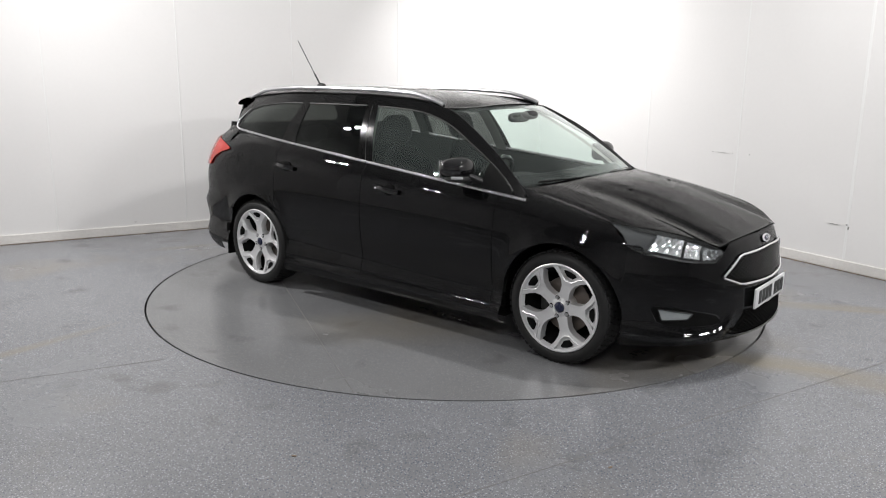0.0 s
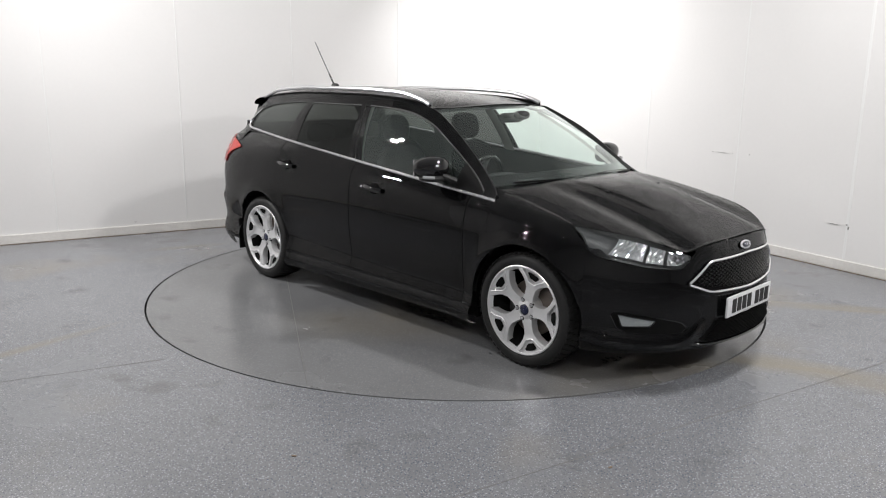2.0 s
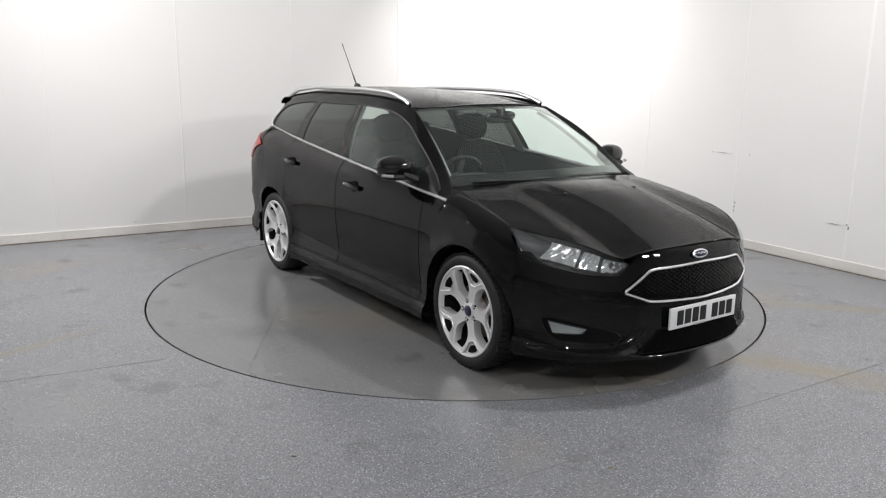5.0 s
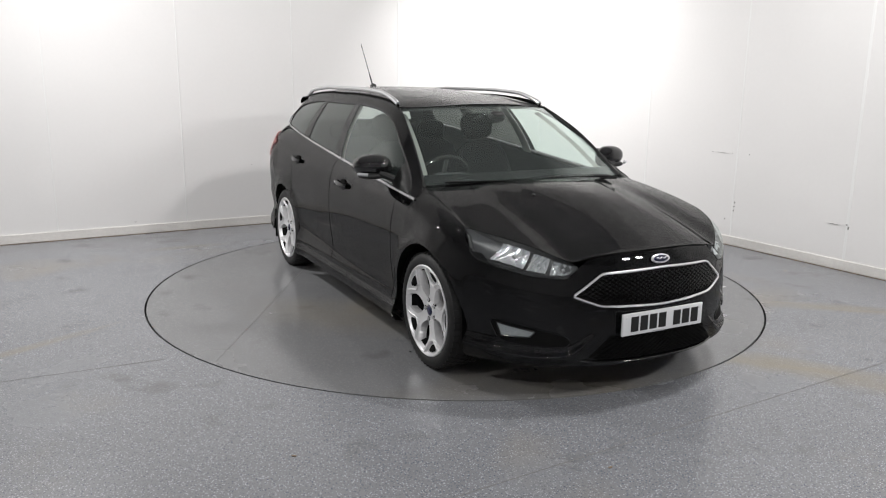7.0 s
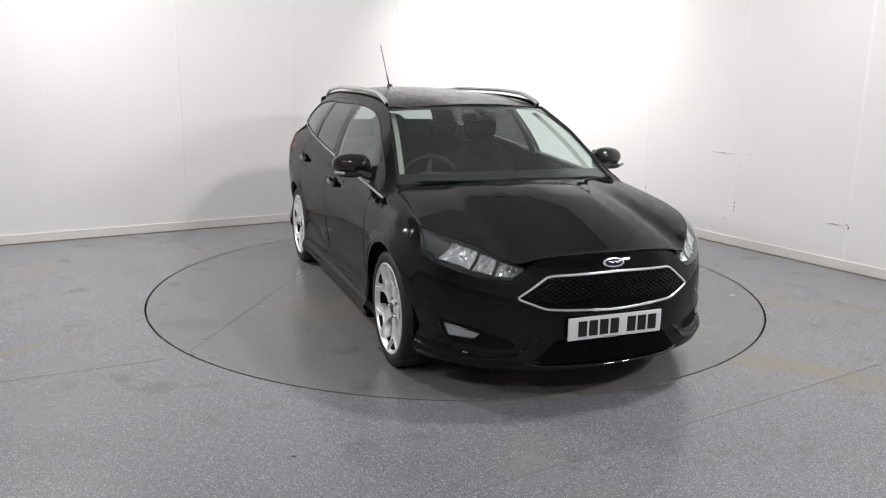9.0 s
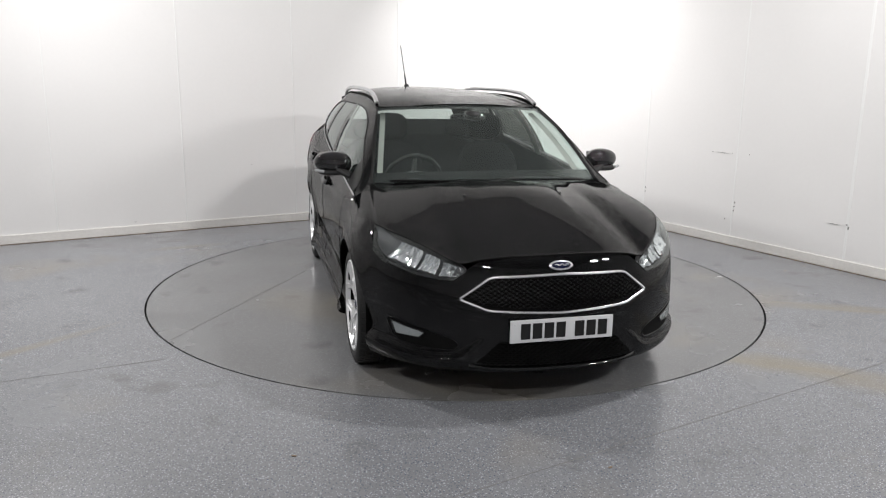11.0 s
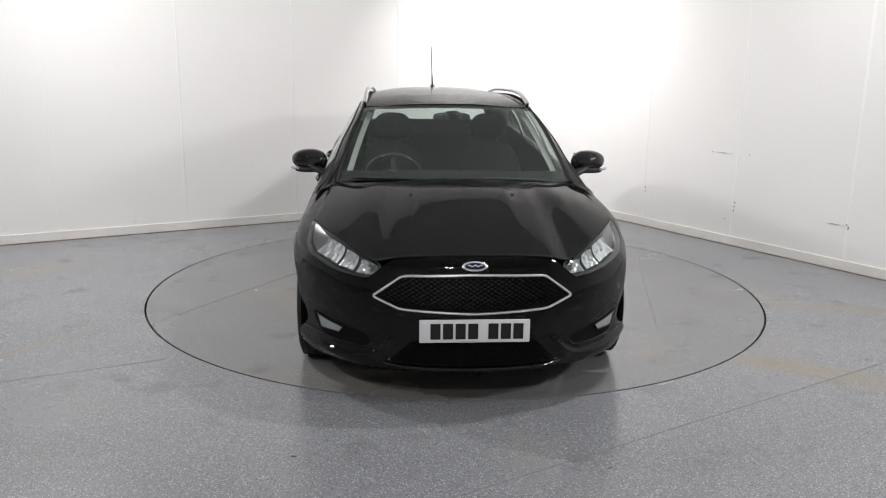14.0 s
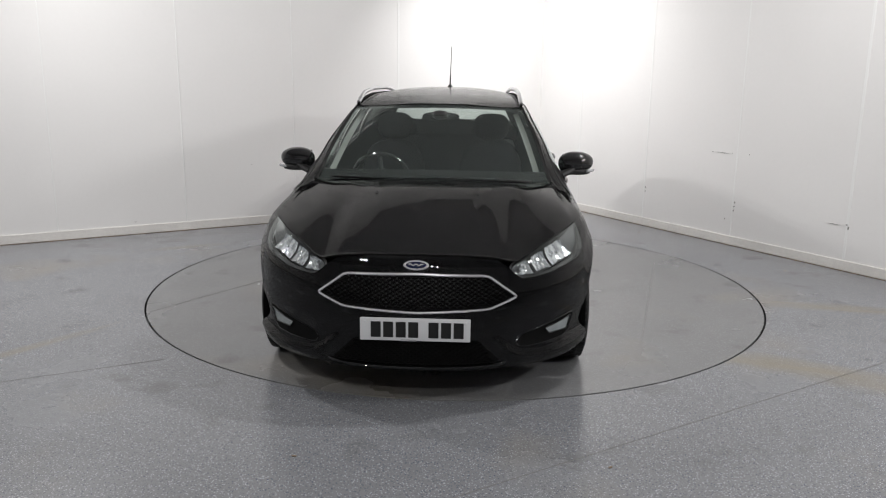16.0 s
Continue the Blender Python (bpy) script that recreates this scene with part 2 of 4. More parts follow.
def lathe(profile, sides=64, bm=None):
    """Turns (radius, y) pairs about the y axis."""
    bm = bm or bmesh.new()
    rings = [[bm.verts.new((r * math.cos(a), y, r * math.sin(a))) for a in (2 * math.pi * k / sides for k in range(sides))]
             for r, y in profile]
    for a, b in zip(rings, rings[1:]):
        for k in range(sides):
            bm.faces.new((a[k], a[(k + 1) % sides], b[(k + 1) % sides], b[k]))
    return bm


def blob(at, size, power=2.6, nu=24, nv=14, bm=None, bend=None):
    """A rounded box, a superellipsoid."""
    def sp(c, e):
        return math.copysign(abs(c) ** e, c)
    e = 2 / power

    def fn(u, v):
        a, b = 2 * math.pi * u, math.pi * (v - 0.5) * 0.999
        p = Vector((sp(math.cos(b), e) * sp(math.cos(a), e) * size[0], sp(math.cos(b), e) * sp(math.sin(a), e) * size[1], sp(math.sin(b), e) * size[2]))
        if bend:
            p = bend(p)
        return Vector(at) + p
    return grid(nu, nv, fn, bm, wrap=True)


def curve(x, knots):
    """Smooth interpolation of (x, value) knots."""
    if x <= knots[0][0]:
        return knots[0][1]
    if x >= knots[-1][0]:
        return knots[-1][1]
    for i in range(len(knots) - 1):
        (x0, y0), (x1, y1) = knots[i], knots[i + 1]
        if x <= x1:
            def slope(k):
                if k <= 0 or k >= len(knots) - 1:
                    j = min(max(k, 1), len(knots) - 1)
                    return (knots[j][1] - knots[j - 1][1]) / (knots[j][0] - knots[j - 1][0])
                a = (knots[k][1] - knots[k - 1][1]) / (knots[k][0] - knots[k - 1][0])
                b = (knots[k + 1][1] - knots[k][1]) / (knots[k + 1][0] - knots[k][0])
                return 0.0 if a * b <= 0 else 2 * a * b / (a + b)
            h = x1 - x0
            s = (x - x0) / h
            m0, m1 = slope(i) * h, slope(i + 1) * h
            return y0 * (1 + 2 * s) * (1 - s) ** 2 + m0 * s * (1 - s) ** 2 + y1 * s * s * (3 - 2 * s) + m1 * s * s * (s - 1)


def mixed(a, b, s):
    return a + (b - a) * s


# ---- the room ----
# the corners of the white wall, from the open front round the back
PLAN = [(-8.6, -1.539), (1.085, 4.292), (5.044, -2.2)]
HIGH = 4.8
TABLE_R = 2.255


def wall_run(name, a, b, mat, label):
    a, b = Vector((*b, 0)), Vector((*a, 0))
    d = (b - a).normalized()
    n = Vector((-d.y, d.x, 0))
    length = (b - a).length
    bm = bmesh.new()
    box((length, 0.12, HIGH), (length / 2, -0.06, HIGH / 2), bm=bm)
    m = Matrix.Translation(a) @ Matrix((d, n, Vector((0, 0, 1)))).transposed().to_4x4()
    ob = part(name, bm, mat, label=label, smooth=False)
    ob.matrix_world = m
    tagged(ob, category="wall", kind="structure")
    return ob, m, length


def room():
    sides = []
    for i, (a, b) in enumerate(zip(PLAN, PLAN[1:])):
        name = ("wall_west", "wall_east")[i]
        ob, m, length = wall_run(name, a, b, WALL, "white painted studio wall of flush boards")
        sides.append((ob, m, length))
        # skirting with a rounded top and the dirt line at its foot
        bm = box((length + 0.01, 0.016, 0.085), (length / 2, 0.008, 0.0475), 0.004)
        sk = part("baseboard", bm, SKIRT, label="low scuffed white skirting board", smooth=False)
        sk.matrix_world = m
        tagged(sk, category="skirting", kind="structure")
        bm = bmesh.new()
        steps = int(length / 0.05)
        for k in range(steps):
            w = 0.006 + 0.012 * abs(noise.noise(Vector((k * 0.37, i * 7.1, 0))))
            box((0.052, w, 0.003), (length * (k + 0.5) / steps, 0.016 + w / 2, 0.0022), bm=bm)
        dirt = part("floor_edge_dirt", bm, DIRT, label="brown dirt along the foot of the skirting", smooth=False)
        dirt.matrix_world = m
        tagged(dirt, category="dirt", kind="stuff")
    # cover strips over the board joints
    joints = ((0, 9.249, 0.020), (0, 7.98, 0.012), (0, 6.80, 0.012), (0, 5.60, 0.012), (0, 4.40, 0.012),
              (1, 0.80, 0.014), (1, 1.92, 0.018), (1, 3.11, 0.016), (1, 4.29, 0.024), (1, 5.48, 0.016))
    for k, at, wide in joints:
        ob, m, length = sides[k]
        bm = box((wide, 0.004, HIGH - 0.1), (length - min(at, length - wide), 0.002, HIGH / 2 + 0.045), 0.0015, seg=1)
        st = part("joint_strip", bm, STRIP, label="thin white joint strip on the wall", smooth=False)
        st.matrix_world = m
        tagged(st, category="trim", kind="structure")
    # scuffs, chips and filler marks on the boards
    marks = ((1, 2.82, 0.89, 0.02, 0.006), (1, 2.95, 0.891, 0.16, 0.003), (1, 3.056, 0.895, 0.018, 0.006), (1, 3.25, 0.898, 0.010, 0.016),
             (1, 3.135, 0.425, 0.012, 0.030), (1, 3.13, 0.385, 0.020, 0.014), (1, 3.128, 0.345, 0.018, 0.020), (1, 4.285, 0.395, 0.030, 0.014),
             (1, 4.30, 0.37, 0.014, 0.040), (1, 4.18, 0.385, 0.16, 0.003), (1, 1.946, 0.425, 0.010, 0.030), (1, 1.944, 0.385, 0.008, 0.016),
             (1, 3.035, 0.25, 0.012, 0.020), (0, 7.498, 0.651, 0.014, 0.010), (0, 6.30, 0.125, 0.035, 0.006), (0, 5.1, 0.16, 0.02, 0.005))
    for k, at, z, wide, tall in marks:
        ob, m, length = sides[k]
        bm = bmesh.new()
        ring = []
        for q in range(10):
            ang = 2 * math.pi * q / 10
            f = 0.7 + 0.5 * noise.noise(Vector((q * 1.7, at * 9, z * 7)))
            ring.append((length - at + wide / 2 * math.cos(ang) * f, z + tall / 2 * math.sin(ang) * f))
        top = [bm.verts.new((x, 0.0075, zz)) for x, zz in ring]
        low = [bm.verts.new((x, 0.0, zz)) for x, zz in ring]
        bm.faces.new(top)
        for q in range(10):
            bm.faces.new((top[q], top[(q + 1) % 10], low[(q + 1) % 10], low[q]))
        mk = part("wall_scuff", bm, SCUFF, label="small grey scuff on the white wall", smooth=False)
        mk.matrix_world = m
        tagged(mk, category="scuff", kind="structure")
    # the space behind the camera
    for name, a, b in (("wall_south_east", (5.044, -2.2), (7.2, -9.0)), ("wall_south", (7.2, -9.0), (-8.6, -9.0)), ("wall_south_west", (-8.6, -9.0), (-8.6, -1.539))):
        wall_run(name, a, b, BACK, "plain grey wall of the hall")
    bm = box((17, 16, 0.12), (-0.5, -2.0, HIGH + 0.06))
    tagged(part("ceiling", bm, CEIL, label="plain grey ceiling", smooth=False), category="ceiling", kind="structure")


def floors():
    # one sheet with a round hole for the turntable
    bm = bmesh.new()
    n = 192
    inner, outer = [], []
    for k in range(n):
        a = 2 * math.pi * k / n
        c, s = math.cos(a), math.sin(a)
        inner.append(bm.verts.new(((TABLE_R + 0.0065) * c, (TABLE_R + 0.0065) * s, 0)))
        r = 1 / max(abs(c) / 10, abs(s) / 10)
        outer.append(bm.verts.new((r * c, r * s, 0)))
    for k in range(n):
        j = (k + 1) % n
        bm.faces.new((inner[k], inner[j], outer[j], outer[k]))
    ob = part("floor", bm, FLOOR, label="grey flecked vinyl floor with brown stains", smooth=False)
    tagged(ob, category="floor", kind="structure")
    bm = lathe([(TABLE_R - 0.2, 0.03), (TABLE_R + 0.15, 0.03)], 96)
    bmesh.ops.transform(bm, matrix=pose(0, 0, 0, -90), verts=bm.verts)
    for v in bm.verts:
        v.co.z = -0.03
    tagged(part("turntable_pit", bm, PIT, label="black gap round the turntable", smooth=False), category="gap", kind="structure")
    # welded seams between the sheets of vinyl
    for a, b in (((-6.0, -4.02), (-1.62, -1.76)), ((-1.2, -3.92), (3.75, -0.80)), ((-3.95, 1.2), (-1.95, 1.95))):
        a, b = Vector((*a, 0)), Vector((*b, 0))
        d = b - a
        bm = box((d.length, 0.003, 0.0012), bevel=0.0004, seg=1)
        seam = part("floor_seam", bm, SEAM, label="thin dark weld seam in the vinyl", smooth=False)
        seam.matrix_world = Matrix.Translation((a + b) / 2 + Vector((0, 0, 0.0006))) @ Matrix.Rotation(math.atan2(d.y, d.x), 4, "Z")
        tagged(seam, category="seam", kind="structure")


def turntable():
    ob = thing("turntable", "round grey vinyl turntable flush with the floor", "turntable")
    bm = bmesh.new()
    n = 192
    ring = [bm.verts.new(((TABLE_R - 0.0065) * math.cos(2 * math.pi * k / n), (TABLE_R - 0.0065) * math.sin(2 * math.pi * k / n), 0)) for k in range(n)]
    low = [bm.verts.new((v.co.x, v.co.y, -0.02)) for v in ring]
    bm.faces.new(ring)
    bm.faces.new(low[::-1])
    for k in range(n):
        bm.faces.new((ring[k], low[k], low[(k + 1) % n], ring[(k + 1) % n]))
    part("deck", bm, TABLE, ob, smooth=False)
    # seams of its own, in the car's length
    for ax, ay, bx, by in ((-1.05, -0.85, 0.95, -2.02), (-0.9, 1.75, 1.25, 1.2)):
        a, b = Vector((ax, ay, 0)), Vector((bx, by, 0))
        d = b - a
        bm = box((d.length, 0.003, 0.0012), bevel=0.0004, seg=1)
        bmesh.ops.transform(bm, matrix=Matrix.Translation((a + b) / 2 + Vector((0, 0, 0.0006))) @ Matrix.Rotation(math.atan2(d.y, d.x), 4, "Z"), verts=bm.verts)
        part("seam", bm, SEAM, ob, smooth=False)
    # lifted, shiny flakes of vinyl under the car
    rng = random.Random(5)
    for cx, cy, dx, dy, count in ((0.35, -0.67, 0.12, 0.030, 26), (0.62, -0.72, 0.17, 0.035, 30), (1.89, -0.04, 0.030, 0.085, 24), (1.80, -0.55, 0.03, 0.07, 14), (1.36, -0.95, 0.08, 0.02, 8)):
        bm = bmesh.new()
        for _ in range(count):
            x, y = cx + rng.gauss(0, dx * 0.6), cy + rng.gauss(0, dy * 0.6)
            size = rng.uniform(0.006, 0.022)
            ring = []
            for q in range(6):
                ang = math.pi / 3 * q
                ring.append((x + size * math.cos(ang) * rng.uniform(0.6, 1.5), y + size * 0.6 * math.sin(ang) * rng.uniform(0.6, 1.5), rng.uniform(0.001, 0.012)))
            bm.faces.new([bm.verts.new(p) for p in ring])
        part("worn_patch", bm, FLAKE, ob, "lifted shiny flakes of worn vinyl", smooth=False, thick=0.0015, kind="stuff")
    return ob


# ---- the car: x forward, y to its left, z up, origin midway between the axles ----
AXLE = 1.324
WHEEL_R = 0.322
ARCH_R = 0.362
NOSE_X0, TAIL_X0 = 1.30, -1.15
NOSE_P, TAIL_P = 2.2, 4.2


def belt(x):
    return 0.889 - 0.0945 * (x - 1.066)


def belt_y(x):
    return curve(x, [(-2.2, 0.64), (-1.76, 0.712), (-1.0, 0.785), (-0.2, 0.812), (0.5, 0.824), (1.1, 0.828), (1.6, 0.838)])


def nose(z):
    return curve(z, [(0.13, 2.10), (0.22, 2.185), (0.40, 2.178), (0.55, 2.165), (0.66, 2.145), (0.72, 2.12), (0.78, 2.06), (0.86, 1.95)])


def tail(z):
    return curve(z, [(0.16, -2.20), (0.3, -2.32), (0.56, -2.36), (0.64, -2.29), (0.8, -2.27), (1.0, -2.19), (1.2, -2.08)])


def flank(x, z):
    """Half the width of the flank, before nose and tail close it."""
    top = belt(min(max(x, -2.2), 1.3)) if x < 1.05 else 0.89 - 0.12 * (x - 1.05)
    yb = belt_y(x)
    h = (top - z) / (top - 0.16)
    g = curve(h, [(0.0, 0.0), (0.03, 0.27), (0.075, 0.60), (0.09, 0.655), (0.24, 0.94), (0.36, 1.0), (0.55, 0.92), (0.70, 0.73), (0.745, 0.69), (0.77, 0.72), (0.83, 0.89), (0.87, 0.94), (0.93, 0.90), (1.0, 0.68)])
    wide = curve(x, [(-2.2, 0.89), (-1.3, 0.906), (-0.5, 0.898), (0.4, 0.896), (1.25, 0.906), (1.5, 0.918), (1.8, 0.924)])
    y = yb + (wide - yb) * g
    # the flared arches
    for xc in (-AXLE, AXLE):
        d = math.hypot(x - xc, z - 0.33)
        y += 0.016 * math.exp(-((d - ARCH_R) / 0.06) ** 2)
    return y


def side_y(x, z):
    y = flank(min(max(x, -1.7), 1.7), z)
    if x > NOSE_X0:
        s = min((x - NOSE_X0) / (nose(z) - NOSE_X0), 1.0)
        y *= (1 - s ** NOSE_P) ** (1 / NOSE_P)
    elif x < TAIL_X0:
        s = min((TAIL_X0 - x) / (TAIL_X0 - tail(z)), 1.0)
        y *= (1 - s ** TAIL_P) ** (1 / TAIL_P)
    return y


def nose_point(a, z, out=0.0, start=1.302):
    """On the nose: a = 0 at x = start on the flank, 1 at the middle."""
    s0 = (start - NOSE_X0) / (nose(z) - NOSE_X0)
    phi0 = math.asin(min(s0 ** (NOSE_P / 2), 1))
    phi = mixed(phi0, math.pi / 2, a)
    x = NOSE_X0 + (nose(z) - NOSE_X0) * math.sin(phi) ** (2 / NOSE_P)
    w = flank(min(x, 1.7), z)
    y = w * max(math.cos(phi), 0) ** (2 / NOSE_P)
    d = Vector((math.sin(phi) + 0.05, math.cos(phi), 0)).normalized() * out
    return Vector((x + d.x, y + d.y, z))


def nose_at_y(y, z, out=0.0):
    """On the nose at a given distance from the middle."""
    lo, hi = 0.0, 1.0
    for _ in range(26):
        m = (lo + hi) / 2
        if nose_point(m, z, 0, 1.302).y > y:
            lo = m
        else:
            hi = m
    return nose_point(lo, z, out, 1.302)


def tail_point(a, z, start=-1.75, out=0.0):
    s0 = (TAIL_X0 - start) / (TAIL_X0 - tail(z))
    phi = mixed(math.asin(min(s0 ** (TAIL_P / 2), 1)), math.pi / 2, a)
    x = TAIL_X0 + (tail(z) - TAIL_X0) * math.sin(phi) ** (2 / TAIL_P)
    y = flank(max(x, -1.7), z) * max(math.cos(phi), 0) ** (2 / TAIL_P)
    return Vector((x - out, y, z))


def roof_z(x):
    return curve(x, [(-2.02, 1.415), (-1.9, 1.44), (-1.56, 1.478), (-1.0, 1.494), (-0.5, 1.484), (0.0, 1.45), (0.3, 1.412), (0.43, 1.392)])


def edge_z(x):
    """The upper edge of the side: roof gutter, then windscreen pillar."""
    return curve(x, [(-1.95, 1.355), (-1.6, 1.41), (-1.1, 1.437), (-0.5, 1.435), (-0.1, 1.42), (0.1, 1.402), (0.27, 1.372), (0.5, 1.272), (0.75, 1.115), (0.97, 0.945), (1.06, 0.89)])


def edge_y(x):
    return curve(x, [(-1.95, 0.52), (-1.5, 0.545), (-0.6, 0.565), (0.0, 0.568), (0.27, 0.575), (0.6, 0.645), (0.97, 0.735), (1.06, 0.80)])


def glass_y(x, z):
    """The glasshouse side between belt and roof edge."""
    zb, ze = belt(x), edge_z(x)
    s = min(max((z - zb) / max(ze - zb, 0.02), 0), 1)
    return mixed(belt_y(x), edge_y(x), s ** 1.12) + 0.018 * math.sin(math.pi * s)


def pane_top(x):
    return curve(x, [(-1.72, 1.20), (-1.66, 1.30), (-1.5, 1.345), (-1.1, 1.372), (-0.4, 1.372), (-0.1, 1.362), (0.1, 1.343), (0.3, 1.293), (0.55, 1.178), (0.8, 1.033), (0.95, 0.928)])


def flat_patch(b0, b1, t0, t1, low, high, s, out=0.0, nu=24, nv=8, fn=None, bm=None):
    """A panel on the glasshouse side, from the x of its four corners and its lower and upper line."""
    def at(u, v):
        xb, xt = mixed(b0, b1, u), mixed(t0, t1, u)
        zb, zt = low(xb), high(xt)
        x, z = mixed(xb, xt, v), mixed(zb, zt, v)
        return (x, s * ((fn or glass_y)(x, z) + out), z)
    return grid(nu, nv, at, bm)


def low_edge(x):
    """The lower edge of the flank: sill or wheel arch."""
    z = 0.262
    for xc in (-AXLE, AXLE):
        d = abs(x - xc)
        if d < ARCH_R:
            z = max(z, 0.33 + math.sqrt(ARCH_R * ARCH_R - d * d))
    return z


def flank_panel(x0, x1, high, s, n=40, nv=18):
    """A panel of the flank from x0 to x1; its columns crowd at the arch's ends."""
    xs = [mixed(x0, x1, i / n) for i in range(n + 1)]
    for xc in (-AXLE, AXLE):
        for k in range(29):
            x = xc + ARCH_R * 0.99999 * math.cos(math.pi * k / 28)
            if x0 < x < x1:
                xs.append(x)
        for sgn in (-1, 1):
            x = xc + sgn * (ARCH_R + 0.0006)
            if x0 < x < x1:
                xs.append(x)
    xs = sorted(xs)
    xs = [x for i, x in enumerate(xs) if i == 0 or x - xs[i - 1] > 1e-4]

    def at(u, v):
        x = xs[round(u * (len(xs) - 1))]
        z = mixed(low_edge(x), high(x), v)
        return (x, s * side_y(x, z), z)
    return grid(len(xs) - 1, nv, at)


# hood: its rear edge below the windscreen and its front edge above lamps and grille
def hood_rear(v):
    return Vector((1.10 - 0.17 * v * v, 0.715 * v, 0.985 - 0.038 * v ** 2))


def hood_front(v):
    z = curve(v, [(0, 0.745), (0.316, 0.741), (0.48, 0.728), (0.595, 0.710), (0.63, 0.718), (0.747, 0.762), (0.852, 0.788), (0.94, 0.81), (1.0, 0.823)])
    x = curve(v, [(0, 2.098), (0.316, 2.088), (0.48, 2.066), (0.595, 2.042), (0.63, 2.02), (0.747, 1.922), (0.852, 1.81), (0.94, 1.682), (1.0, 1.574)])
    return Vector((x, 0.79 * v, z))


def hood_point(u, v):
    """u from the windscreen (0) to the nose (1), v from the middle (0) to the edge (1)."""
    a, b = hood_rear(v), hood_front(v)
    p = a.lerp(b, u)
    p.z += mixed(0.062, 0.016, v ** 1.5) * 4 * u * (1 - u) * (1 - 0.25 * u)
    ridge = mixed(0.385, 0.33, u)
    p.z -= 0.008 / (1 + math.exp(-(v - ridge) * 75)) * math.sin(math.pi * min(u / 0.85, 1.0)) * (1 - 0.5 * v)
    return p


def screen_point(u, v):
    """The windscreen: u from its foot to its top, v across."""
    a = Vector((1.135 - 0.185 * v * v, 0.705 * v, 0.972 - 0.025 * v * v))
    b = Vector((0.43 - 0.15 * v * v, 0.562 * v, 1.388 - 0.022 * v * v))
    p = a.lerp(b, u)
    bulge = 0.03 * 4 * u * (1 - u)
    return p + Vector((bulge * 0.5, 0, bulge * 0.75))


def roof_point(u, v):
    xc = mixed(0.425, -1.98, u)
    x = xc - 0.15 * v * v * (1 - u) + 0.02 * v * v * u
    y = edge_y(x) * v
    c, e = roof_z(xc), edge_z(x)
    return Vector((x, y, mixed(c, e, abs(v) ** 2.6)))


def both(fn):
    """Spreads a half sheet fn(u, v >= 0) to both sides."""
    def at(u, w):
        v = 2 * w - 1
        p = fn(u, abs(v))
        return (p[0], p[1] * (1 if v > 0 else -1), p[2])
    return at


